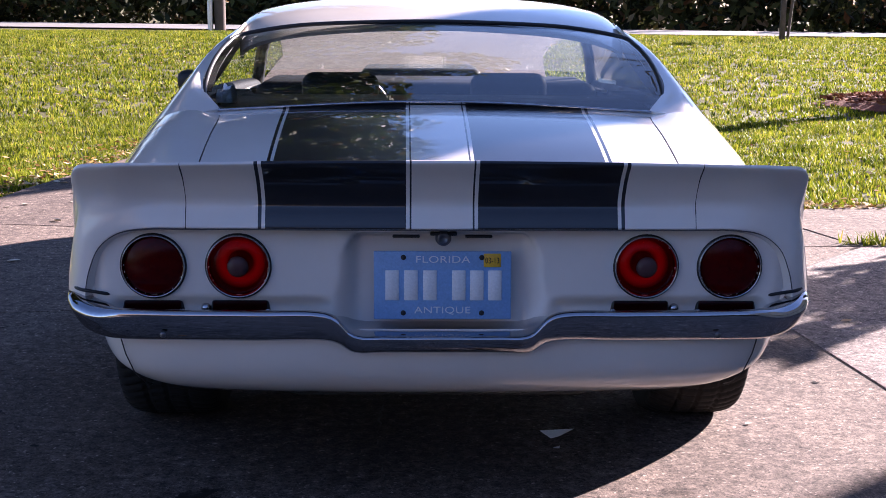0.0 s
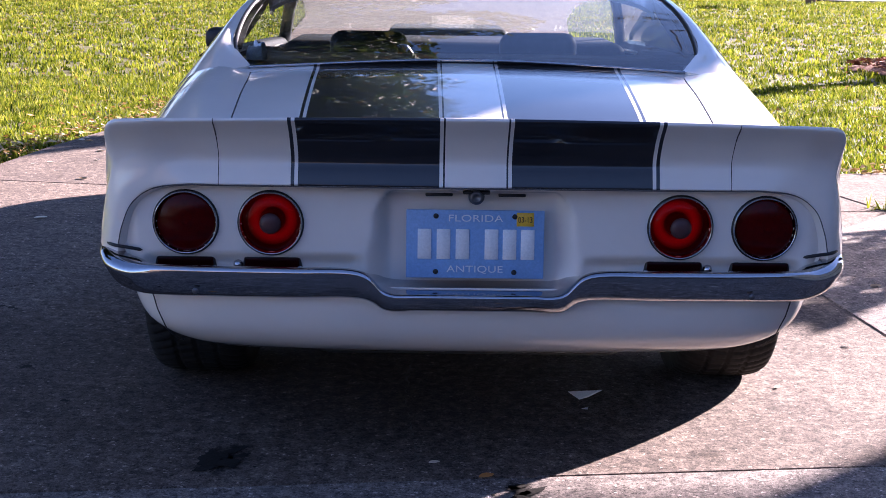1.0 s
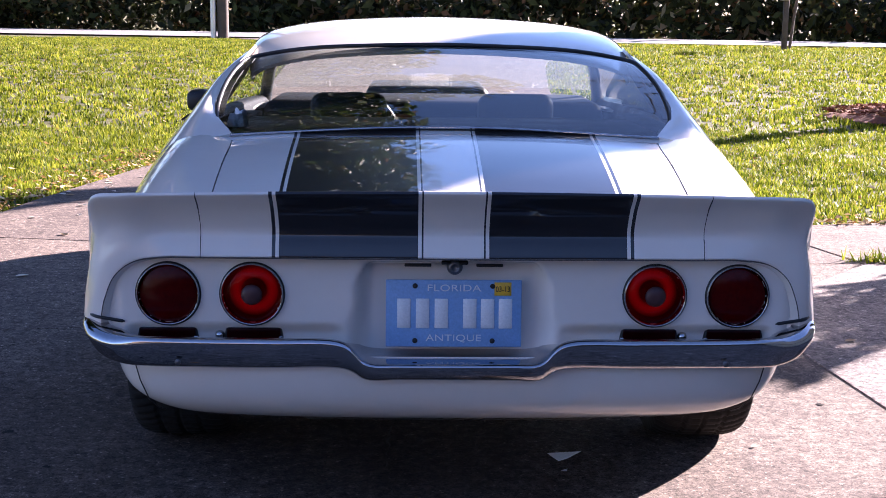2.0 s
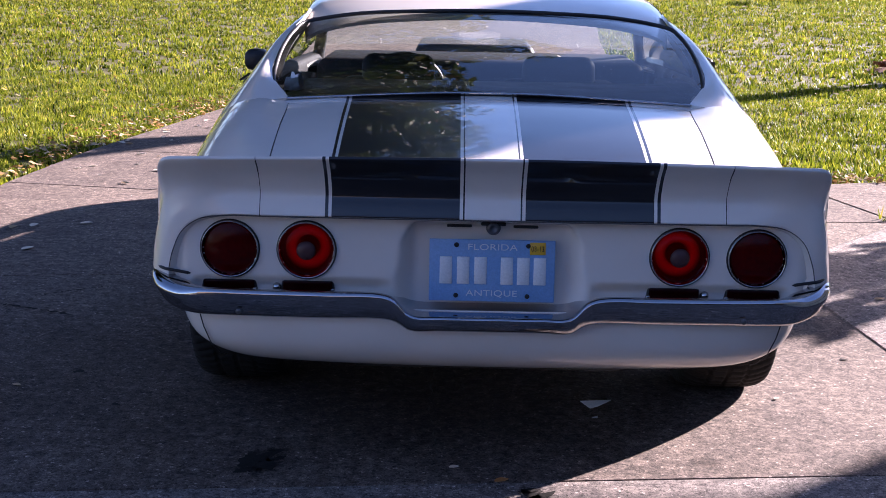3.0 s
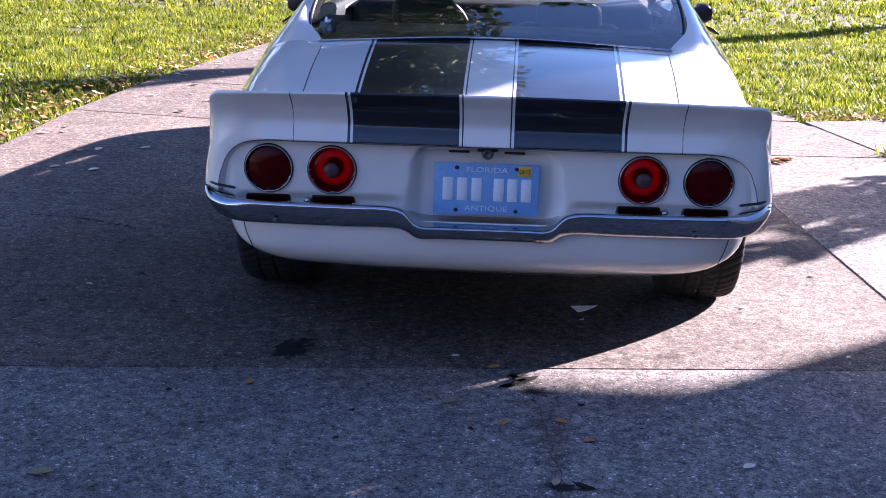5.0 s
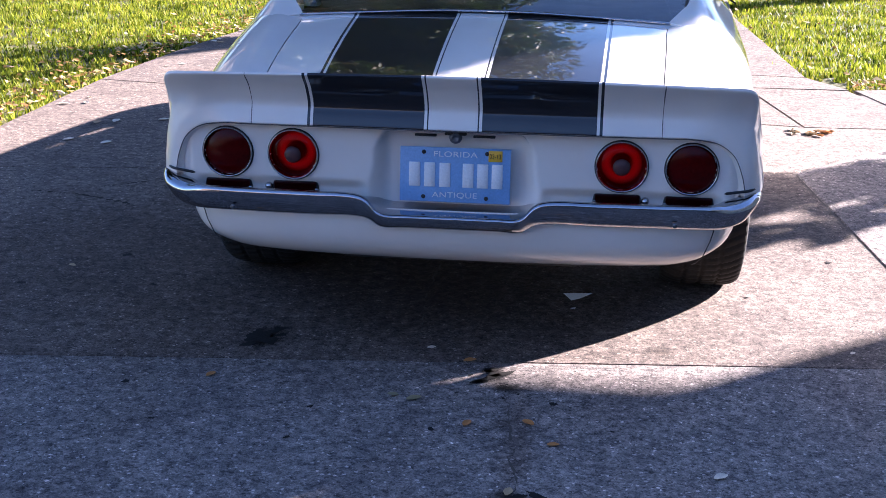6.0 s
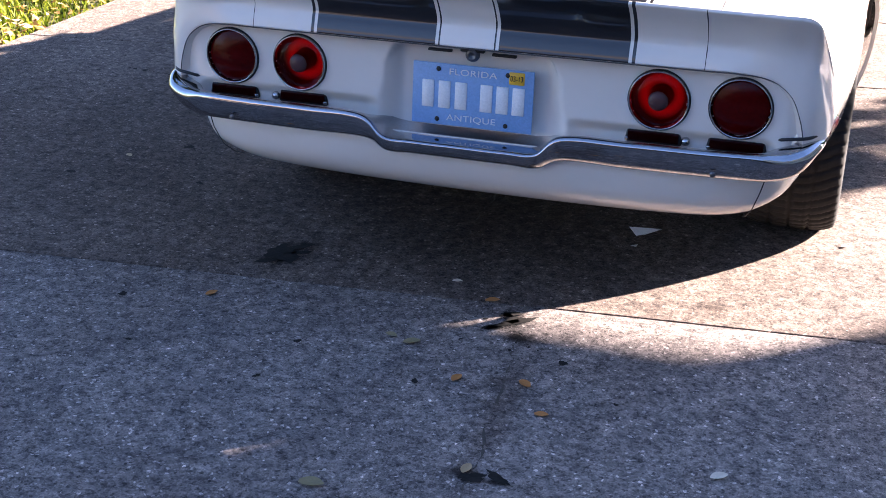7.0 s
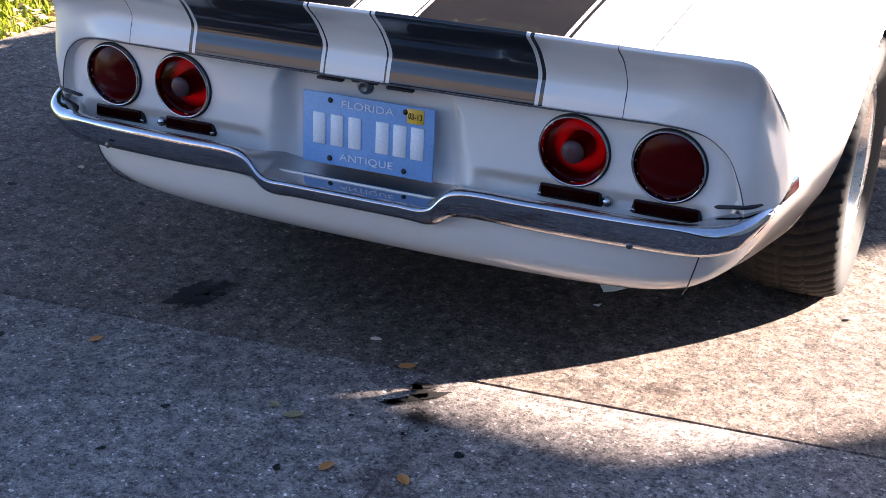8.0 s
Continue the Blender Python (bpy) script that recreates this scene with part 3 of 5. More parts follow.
lofted("spoiler", [spoiler_col(x) for x in (-0.5537, -0.4, -0.2, 0, 0.2, 0.4, 0.5537)], 25, 41, M_STRIPE, car, "striped ducktail spoiler on the deck edge", 0.0)
for sgn in (1, -1):
    v, f = tube(spline([(sgn * 0.5545, y + 0.002, z) for x, y, z in spoiler_col(0.5545)][1:9], 30), [0.0022] * 30, 6)
    put("spoiler_seam", mesh_of("spoiler_seam", v, f), M_BLACK, car)
cap = [spoiler_col(0.5553), spoiler_col(0.63),
       [(0.69, 0.02, 0.690), (0.70, -0.022, 0.706), (0.70, -0.030, 0.714), (0.701, -0.028, 0.740), (0.702, -0.026, 0.768), (0.705, -0.034, 0.796), (0.710, -0.056, 0.828), (0.714, -0.080, 0.855), (0.715, -0.080, 0.863), (0.713, -0.070, 0.863), (0.70, -0.02, 0.832), (0.69, 0.04, 0.80), (0.67, 0.08, 0.79)],
       [(0.735, 0.005, 0.662), (0.746, -0.018, 0.672), (0.749, -0.022, 0.680), (0.758, -0.020, 0.712), (0.764, -0.014, 0.742), (0.768, -0.012, 0.775), (0.774, -0.027, 0.808), (0.785, -0.052, 0.840), (0.787, -0.052, 0.848), (0.782, -0.043, 0.849), (0.762, 0.02, 0.81), (0.74, 0.07, 0.79), (0.70, 0.11, 0.79)],
       [(0.758, 0.010, 0.612), (0.770, -0.013, 0.620), (0.773, -0.016, 0.628), (0.788, -0.012, 0.653), (0.799, -0.001, 0.677), (0.806, 0.013, 0.701), (0.805, 0.026, 0.729), (0.810, 0.037, 0.757), (0.811, 0.040, 0.764), (0.814, 0.047, 0.765), (0.797, 0.085, 0.757), (0.78, 0.125, 0.762), (0.73, 0.16, 0.79)],
       [(0.768, 0.012, 0.560), (0.782, -0.008, 0.568), (0.786, -0.008, 0.576), (0.804, 0.004, 0.588), (0.817, 0.020, 0.602), (0.828, 0.041, 0.616), (0.834, 0.070, 0.631), (0.836, 0.112, 0.645), (0.836, 0.132, 0.650), (0.840, 0.146, 0.652), (0.826, 0.175, 0.674), (0.80, 0.19, 0.72), (0.75, 0.20, 0.79)],
       [(0.770, 0.012, 0.530), (0.784, -0.004, 0.535), (0.789, -0.002, 0.540), (0.806, 0.010, 0.550), (0.824, 0.028, 0.560), (0.837, 0.056, 0.572), (0.843, 0.100, 0.590), (0.841, 0.160, 0.606), (0.838, 0.178, 0.610), (0.837, 0.182, 0.612), (0.830, 0.195, 0.63), (0.81, 0.21, 0.68), (0.76, 0.22, 0.79)]]
both("spoiler_end_cap", cap, 44, 49, M_WHITE, car, "white flared end of the spoiler", 0.0, True)

for sgn in (1, -1):
    edge = [(0.0, -0.046, 0.7185), (0.25, -0.045, 0.7185), (0.555, -0.040, 0.7185), (0.63, -0.038, 0.7185), (0.700, -0.0265, 0.7075), (0.747, -0.0205, 0.674), (0.7715, -0.0155, 0.622), (0.7835, -0.0095, 0.575)]
    v, f = tube(spline([(sgn * x, y, z) for x, y, z in edge], 60), [0.0017] * 34 + [0.0013] * 26, 6)
    put("panel_seam", mesh_of("panel_seam", v, f), M_SEAM, car, "thin dark seam round the tail panel")

# bumper: one chromed bar with a drop under the plate and ends that wrap round
BUMP_PLAN = [(0.0, -0.100), (0.12, -0.100), (0.19, -0.100), (0.25, -0.099), (0.40, -0.096), (0.56, -0.090), (0.68, -0.080), (0.745, -0.062), (0.794, -0.034), (0.817, 0.005), (0.827, 0.040)]
BUMP_LIFT = [-0.052, -0.052, -0.048, -0.003, 0.0, 0.0, 0.0, 0.002, 0.010, 0.019, 0.022]
BUMP_TALL = [0.62, 0.62, 0.68, 0.95, 1.0, 1.0, 1.0, 1.0, 0.95, 0.78, 0.6]
BUMP_DEEP = [0.19, 0.19, 0.17, 0.10, 0.055, 0.055, 0.055, 0.085, 0.075, 0.05, 0.04]
half = []
for (bx, by), lift, tall, deep in zip(BUMP_PLAN, BUMP_LIFT, BUMP_TALL, BUMP_DEEP):
    t = Vector((0, -1)) if bx < 0.7 else Vector((min(1, (bx - 0.7) / 0.11), -1)).normalized()
    if bx < 0.74:
        prof = [(-0.55 * deep - 0.004, 0.530), (-0.022, 0.545)] if bx > 0.22 else [(-min(deep, 0.145), 0.548), (-0.035, 0.551)]
        prof += [(-0.004, 0.551), (0.006, 0.5485), (0.0105, 0.541), (0.0095, 0.530)]
    else:
        prof = [(-min(deep, 0.05), 0.546), (-0.036, 0.551), (-0.017, 0.5505), (-0.003, 0.546), (0.0065, 0.537), (0.0095, 0.525)]
    prof += [(0.003, 0.510), (-0.009, 0.490), (-0.022, 0.479), (-0.045, 0.472)]
    half.append([(bx + t.x * o, by + t.y * o, 0.548 + lift + (z - 0.548) * tall) for o, z in prof])
rows = [[(-x, y, z) for x, y, z in r] for r in half[:0:-1]] + half
lofted("bumper", rows, 141, 41, M_CHROME, car, "chrome rear bumper with a dropped middle", 0.004)
for bx in (-0.60, 0.60):
    b = bmesh.new()
    bmesh.ops.create_uvsphere(b, u_segments=12, v_segments=8, radius=0.007)
    bmesh.ops.scale(b, vec=(1, 0.5, 1), verts=b.verts)
    bmesh.ops.translate(b, vec=(bx, -0.094, 0.497), verts=b.verts)
    part("bumper_bolt", b, M_LOCK, car)

for sgn in (1, -1):
    v, f = tube(spline([(sgn * 0.730, -0.008, 0.567), (sgn * 0.760, -0.011, 0.573), (sgn * 0.792, -0.006, 0.577), (sgn * 0.812, 0.020, 0.578), (sgn * 0.824, 0.060, 0.578)], 20), [0.001] + [0.0042] * 18 + [0.001], 6)
    put("bumper_gap", mesh_of("bumper_gap", v, f), M_BLACK, car, "dark gap over the bumper end")

# valance under the bumper
val = []
for x, y0, tuck, low in ((0.0, -0.055, 0, 0.308), (0.25, -0.053, 0, 0.309), (0.45, -0.045, 0.004, 0.311), (0.60, -0.028, 0.014, 0.314), (0.69, 0.0, 0.032, 0.320), (0.735, 0.03, 0.05, 0.326), (0.768, 0.085, 0.066, 0.335), (0.786, 0.15, 0.078, 0.345)):
    val.append([(x, y0, 0.50), (x, y0 - 0.004, 0.455), (x - 0.25 * tuck, y0 + 0.012, 0.39 + 0.3 * (low - 0.299)), (x - 0.7 * tuck, y0 + 0.06, low + 0.036), (x - tuck, y0 + 0.15, low)])
rows = [[(-x, y, z) for x, y, z in r] for r in val[:0:-1]] + val
lofted("valance", rows, 61, 15, M_WHITE, car, "white rear valance panel", 0.006)

for sgn in (1, -1):
    v, f = tube([(sgn * 0.712, -0.002, 0.468), (sgn * 0.703, 0.0, 0.43), (sgn * 0.688, 0.018, 0.38), (sgn * 0.672, 0.052, 0.348), (sgn * 0.665, 0.09, 0.332)], [0.0014] * 5, 6)
    put("valance_seam", mesh_of("valance_seam", v, f), M_BLACK, car)

# lamps
for i, (lx, lit) in enumerate(zip(LAMP_X, (0, 1, 1, 0))):
    v, f = spun([(0.0670, 0.02), (0.0698, -0.010), (0.0712, -0.0135), (0.0730, -0.012), (0.0742, -0.004), (0.0745, 0.012)], 48)
    bez = put("tail_lamp", mesh_of("tail_lamp", v, f), M_CHROME, car, "lit round red tail lamp in chrome ring" if lit else "dark round red tail lamp in chrome ring")
    bez.location, bez.scale = (lx, -0.004, LAMP_Z), (0.95, 1, 0.95)
    # black ring draws the thin shadow round the chrome bezel
    v, f = spun([(0.0738, -0.006), (0.0768, -0.005), (0.0775, 0.008)], 48)
    put("lamp_shadow_ring", mesh_of("lamp_shadow_ring", v, f), M_BLACK, bez, "black ring painting the shadow round the lamp")
    if lit:
        v, f = spun([(0.0700, -0.002), (0.0665, 0.004), (0.064, 0.018), (0.060, 0.032), (0.054, 0.040), (0.026, 0.040)], 48)
        put("red_ring", mesh_of("red_ring", v, f), M_LIT, bez, "glowing red ring inside the lamp")
        v, f = spun([(0.0285, 0.040), (0.0262, 0.0), (0.0250, -0.0125), (0.0225, -0.0175), (0.015, -0.0215), (0.007, -0.0232), (0.0, -0.0236)], 32)
        put("reverse_lens", mesh_of("reverse_lens", v, f), M_CLEAR, bez, "greyish clear reversing lens")
        v, f = spun([(0.0694, 0.002), (0.066, -0.005), (0.050, -0.011), (0.036, -0.0135), (0.0252, -0.015)], 48)
        lens = put("outer_lens", mesh_of("outer_lens", v, [q[::-1] for q in f]), M_LAMPGLASS, bez, "clear red outer lens")
        lens.visible_shadow = False
    else:
        rings = [(0.0690, 0.03), (0.0694, 0.004)] + [(r, -0.001 - 0.016 * (1 - (r / 0.070) ** 2) - 0.0012 * (k % 2)) for k, r in enumerate(np.linspace(0.0675, 0.004, 22))] + [(0, -0.018)]
        v, f = spun(rings, 48)
        put("red_lens", mesh_of("red_lens", v, f), M_RED, bez, "dark red ribbed lens")

# slim dark red bars with dark surrounds under the lamps
for lx, w in ((-0.638, 0.138), (-0.446, 0.134), (0.446, 0.134), (0.638, 0.138)):
    b = box_bm(0, 0, 0, w, 0.014, 0.034, 0.0065, 4)
    for q in b.verts:
        if q.co.z > 0:
            q.co.x *= 1.0 - 0.10 * q.co.z / 0.017
    sl = part("bumper_slot", b, M_BLACK, car, "black slot over the bumper")
    sl.matrix_world = pose(lx, 0.007, 0.537, 0, 0, 0)
    part("slot_bar", box_bm(0, -0.0066, 0.001, w * 0.90, 0.006, 0.025, 0.0028, 3), M_SLOT_RED, sl, "dark red bar in the slot")
    # chrome piece added to give the glint at the inner end
    part("slot_glint", box_bm(-0.46 * w if lx > 0 else 0.46 * w, -0.008, -0.008, 0.010, 0.006, 0.008, 0.0025, 2), M_CHROME, sl, "small chrome piece added for a glint")
for lx in (-0.522, 0.522):
    v, f = spun([(0.0, -0.012), (0.006, -0.011), (0.010, -0.006), (0.011, 0.0)], 16)
    put("bumper_guard_bolt", mesh_of("bumper_guard_bolt", v, f), M_CHROME, car).location = (lx, 0.006, 0.534)

# plate recess: lock, vents, and the plate itself
v, f = spun([(0.0, -0.003), (0.006, -0.003), (0.007, -0.007), (0.012, -0.007), (0.014, -0.003), (0.017, 0.0), (0.018, 0.006)], 24)
put("trunk_lock", mesh_of("trunk_lock", v, f), M_LOCK, car, "round dull metal trunk lock").location = (0.004, -0.010, 0.694)
part("lock_cover", box_bm(0.004, -0.006, 0.704, 0.060, 0.014, 0.008, 0.003, 2), M_BLACK, car)
part("plate_bracket", box_bm(0.003, 0.026, 0.586, 0.24, 0.028, 0.10, 0.006, 2), M_UNDER, car, "dark bracket behind the plate")
for sx in (-0.078, 0.082):
    part("plate_lamp", box_bm(sx, -0.004, 0.698, 0.060, 0.012, 0.006, 0.002, 2), M_BLACK, car, "thin black plate lamp")

plate = part("number_plate", box_bm(0, 0, 0, 0.305, 0.004, 0.152, 0.0018, 2), M_PLATE, None, "")
tagged(plate, "pale blue embossed plate with raised white marks", "number plate")
plate.matrix_world = pose(0.003, -0.001, 0.587, -5, 0, 0)


def words(name, text, size, x, z, material, parent, wide=1.0, label="", y=-0.0035):
    c = bpy.data.curves.new(name, "FONT")
    c.body, c.size, c.extrude, c.align_x, c.align_y = text, size, 0.0006, "CENTER", "CENTER"
    c.space_character = 1.05
    tmp = new(name, c)
    me = bpy.data.meshes.new_from_object(tmp.evaluated_get(bpy.context.evaluated_depsgraph_get()))
    bpy.data.objects.remove(tmp)
    ob = put(name, me, material, parent, label)
    ob.matrix_local = pose(x, y, z, 90, 0, 0) @ Matrix.Diagonal((wide, 1, 1, 1))
    return ob


words("state_name", "FLORIDA", 0.0215, 0.0, 0.057, M_LETTER, plate, 1.35, "raised white letters")
words("plate_word", "ANTIQUE", 0.0215, 0.0, -0.056, M_LETTER, plate, 1.30, "raised white letters")
for k, bx in enumerate((-0.112, -0.070, -0.028, 0.036, 0.076, 0.116)):
    part("plate_bar", box_bm(bx, -0.0028, 0.0, 0.030, 0.003, 0.067, 0.001, 1), M_LETTER, plate)
st = part("year_sticker", box_bm(0.110, -0.0028, 0.056, 0.038, 0.0014, 0.030, 0.0004, 1), M_STICKER, plate, "yellow year sticker")
words("sticker_date", "03-13", 0.0185, 0.110, 0.055, M_INK, st, 0.72, y=-0.0042)
for bx in (-0.087, 0.087):
    for bz in (0.062, -0.062):
        v, f = spun([(0.0, -0.004), (0.003, -0.0038), (0.0055, -0.003), (0.006, -0.001)], 14)
        put("plate_bolt", mesh_of("plate_bolt", v, f), M_BLACK, plate).location = (bx, -0.001, bz)

# side marker lamps
for sgn in (1, -1):
    b = box_bm(0, 0, 0, 0.012, 0.085, 0.032, 0.005, 2)
    mk = part("side_marker", b, M_CHROME, car, "narrow side marker lamp")
    mk.matrix_world = pose(sgn * 0.838, 0.110, 0.577, 4, 0, -sgn * 11)
    part("marker_lens", box_bm(sgn * 0.005, 0, 0, 0.008, 0.072, 0.020, 0.003, 2), M_RED, mk, "red marker lens")

# roof, sail panels, pillars, glass
roof_z = curve_at([1.44, 1.55, 1.75, 2.05, 2.4, 2.7, 2.96], [1.129, 1.162, 1.201, 1.229, 1.234, 1.219, 1.184])
RAIL = curve_at([1.44, 1.7, 2.1, 2.5, 2.96], [0.612, 0.645, 0.665, 0.685, 0.68])
rows = []
for y in np.linspace(1.44, 2.96, 8):
    w, z = RAIL(y), roof_z(y)
    h = [(0, z), (0.35 * w, z - 0.006), (0.68 * w, z - 0.022), (0.9 * w, z - 0.048), (w, z - 0.075), (w + 0.012, z - 0.10)]
    rows.append([(-x, y, q) for x, q in h[:0:-1]] + [(x, y, q) for x, q in h])
lofted("roof", rows, 30, 41, M_WHITE, car, "white curved steel roof", 0.012)

lofted("headliner", [[(x * 0.97, y, z - 0.022) for x, y, z in r] for r in rows[1:]], 20, 31, M_VINYL, car, "dark cloth headliner", 0.006)

sail = [[(0.596, 0.785, 0.913), (0.668, 0.95, 0.966), (0.676, 1.15, 1.020), (0.664, 1.33, 1.071), (0.638, 1.50, 1.114), (0.640, 1.70, 1.138)],
        [(0.680, 0.72, 0.902), (0.702, 0.93, 0.968), (0.708, 1.14, 1.014), (0.698, 1.33, 1.058), (0.676, 1.52, 1.094), (0.668, 1.72, 1.108)],
        [(0.705, 0.70, 0.892), (0.736, 0.92, 0.940), (0.746, 1.14, 0.976), (0.740, 1.34, 1.008), (0.726, 1.52, 1.028), (0.712, 1.70, 1.036)],
        [(0.735, 0.66, 0.872), (0.778, 0.90, 0.893), (0.790, 1.14, 0.918), (0.787, 1.35, 0.946), (0.777, 1.52, 0.953), (0.766, 1.66, 0.956)],
        [(0.765, 0.60, 0.840), (0.815, 0.88, 0.850), (0.838, 1.14, 0.862), (0.840, 1.36, 0.888), (0.832, 1.52, 0.885), (0.822, 1.62, 0.883)]]
both("sail_panel", [list(r) for r in zip(*sail)], 24, 24, M_WHITE, car, "white sweeping sail panel", 0.01)

both("sail_trim", [[(x * 0.972 - 0.004, y + 0.01, z - 0.016) for x, y, z in r] for r in list(zip(*sail))[1:]], 16, 14, M_VINYL, car, "black inner trim", 0.004)
for sgn in (1, -1):
    part("shelf_trim", box_bm(sgn * 0.655, 1.30, 0.905, 0.10, 0.60, 0.025, 0.01, 2), M_VINYL, car)
win = []
for s in (0, 0.035, 0.10, 0.22, 0.42, 0.62, 0.82, 1.0):
    y = 0.795 + s * 0.685
    w = float(np.interp(s, [0, 0.035, 0.10, 0.22, 0.5, 0.8, 1.0], [0.588, 0.618, 0.644, 0.662, 0.670, 0.655, 0.618]))
    z = 0.916 + s * 0.212 + 0.018 * math.sin(math.pi * s)
    win.append([(-w, y, z - 0.010 - 0.016 * s), (-0.7 * w, y, z), (-0.3 * w, y, z + 0.012), (0, y, z + 0.015), (0.3 * w, y, z + 0.012), (0.7 * w, y, z), (w, y, z - 0.010 - 0.016 * s)])
rear_glass = lofted("rear_window", win, 20, 30, M_GLASS, car, "sloping tinted rear window glass", 0.0)
rear_glass.visible_shadow = False


def seal(name, pts, r, material, n=80, sides=8, label=""):
    p = spline(pts, n)
    v, f = tube(p, [r] * n, sides)
    return put(name, mesh_of(name, v, f), material, car, label)


border = [r[0] for r in win] + [(x, y + 0.004, z + 0.004) for x, y, z in win[-1][1:-1]] + [r[-1] for r in win[::-1]] + [(x, y - 0.004, z + 0.002) for x, y, z in win[0][-2:0:-1]] + [win[0][0]]
seal("window_seal", border, 0.007, M_BLACK, 160, label="black rubber window seal")
seal("window_trim", [(x * 1.022, y - 0.012, z + 0.004) for x, y, z in win[0]], 0.004, M_CHROME, label="bright strip under the rear window")

screen = []
for s in np.linspace(0, 1, 4):
    w, y, z = 0.77 - 0.08 * s, 3.42 - 0.46 * s, 0.895 + 0.262 * s
    screen.append([(-w, y - 0.10, z - 0.02 * s), (-0.6 * w, y - 0.03, z + 0.004), (0, y, z + 0.01), (0.6 * w, y - 0.03, z + 0.004), (w, y - 0.10, z - 0.02 * s)])
ws = lofted("windscreen", screen, 10, 20, M_SCREEN, car, "clear raked windscreen", 0.0)
ws.visible_shadow = False
for sgn in (1, -1):
    v, f = tube([(sgn * 0.815, 3.46, 0.80), (sgn * 0.745, 3.12, 1.00), (sgn * 0.69, 2.90, 1.105)], [0.030, 0.027, 0.03], 8)
    put("windscreen_pillar", mesh_of("windscreen_pillar", v, f), M_BLACK, car)
    trim = [[(sgn * 0.765, y, 0.42), (sgn * 0.778, y, 0.65), (sgn * 0.785, y, S_TOP(y) - 0.035), (sgn * 0.800, y, S_TOP(y) + 0.006), (sgn * 0.845, y, S_TOP(y) + 0.004), (sgn * 0.885, y, S_TOP(y) - 0.022)] for y in (1.62, 2.1, 2.6, 3.05, 3.5)]
    lofted("door_trim", trim, 14, 14, M_VINYL, car, "black vinyl inner door trim", 0.006, sgn > 0)

# right pane only, made dark to keep sun from passing through the cabin
glz = [[(0.79, 1.64, 0.885), (0.745, 1.68, 1.0), (0.655, 1.76, 1.11)], [(0.80, 2.3, 0.872), (0.75, 2.28, 1.0), (0.675, 2.25, 1.12)], [(0.79, 3.1, 0.862), (0.745, 3.06, 0.99), (0.69, 2.90, 1.09)]]
lofted("door_glass", glz, 12, 8, M_DARKGLASS, car, "dark right door pane added to block the sun", 0.0)

# door mirror
for sgn in (-1, 1):
    mb = box_bm(0, 0, 0, 0.095 if sgn < 0 else 0.08, 0.10, 0.085, 0.03, 3)
    mir = part("door_mirror", mb, M_BLACK, car, "black sport door mirror")
    mir.location = (sgn * (0.925 if sgn < 0 else 0.90), 2.25, 0.905)
    part("mirror_glass", box_bm(0, -0.046, 0, 0.08, 0.004, 0.055, 0.0015, 1), M_BLACK, mir)
    part("mirror_stem", box_bm(-sgn * 0.07, 0.02, -0.045, 0.10, 0.05, 0.03, 0.01, 2), M_BLACK, mir)

# hood with a raised black scoop, cowl
hz = curve_at([3.3, 3.6, 4.0, 4.4, 4.66], [0.815, 0.806, 0.775, 0.735, 0.69])
rows = []
for y in (3.38, 3.6, 3.9, 4.2, 4.45, 4.66):
    w = S_IN(y) - 0.003
    rows.append([(-w, y, hz(y)), (-0.5 * w, y, hz(y) + 0.016), (0, y, hz(y) + 0.02), (0.5 * w, y, hz(y) + 0.016), (w, y, hz(y))])
lofted("hood", rows, 16, 20, M_STRIPE, car, "white hood with black stripes", 0.01)
part("hood_scoop", box_bm(-0.02, 3.92, 0.815, 0.62, 0.62, 0.15, 0.05, 4), M_BLACK, car, "raised black hood scoop")
part("cowl", box_bm(0, 3.40, 0.78, 1.30, 0.14, 0.08, 0.02, 2), M_BLACK, car)
part("nose", box_bm(0, 4.60, 0.54, 1.50, 0.12, 0.36, 0.05, 4), M_WHITE, car)

# underside, cabin
part("floor_pan", box_bm(0, 2.32, 0.30, 1.74, 1.86, 0.09, 0.03, 2), M_UNDER, car, "dark underbody")
part("engine_bay", box_bm(0, 3.96, 0.505, 1.10, 1.16, 0.40, 0.03, 2), M_UNDER, car)
part("trunk_floor", box_bm(0, 0.385, 0.43, 1.24, 0.58, 0.16, 0.03, 2), M_UNDER, car)
part("fuel_tank", box_bm(0, 0.42, 0.33, 0.75, 0.5, 0.12, 0.04, 3), M_UNDER, car)
v, f = tube([(-0.62, AX_R, 0.33), (0.62, AX_R, 0.33)], [0.045, 0.045], 12)
put("rear_axle", mesh_of("rear_axle", v, f), M_UNDER, car)
part("bulkhead", box_bm(0, 1.42, 0.62, 1.20, 0.04, 0.56, 0.01, 1), M_UNDER, car)
part("parcel_shelf", box_bm(0, 1.10, 0.905, 1.24, 0.58, 0.02, 0.008, 2), M_VINYL, car, "black parcel shelf")
part("rear_seat", box_bm(0, 1.47, 0.765, 1.10, 0.16, 0.26, 0.06, 4), M_VINYL, car, "black vinyl rear seat back")
for sx in (-0.335, 0.30):
    fs = part("front_seat", box_bm(sx, 2.10, 0.61, 0.48, 0.14, 0.50, 0.06, 4), M_VINYL, car, "black vinyl high-back front seat")
    part("headrest", box_bm(sx, 2.09, 0.875, 0.29, 0.10, 0.15, 0.045, 4), M_VINYL, fs)
part("dashboard", box_bm(0, 3.10, 0.772, 1.50, 0.60, 0.20, 0.06, 4), M_VINYL, car, "black padded dashboard")
sw_v, sw_f = [], []
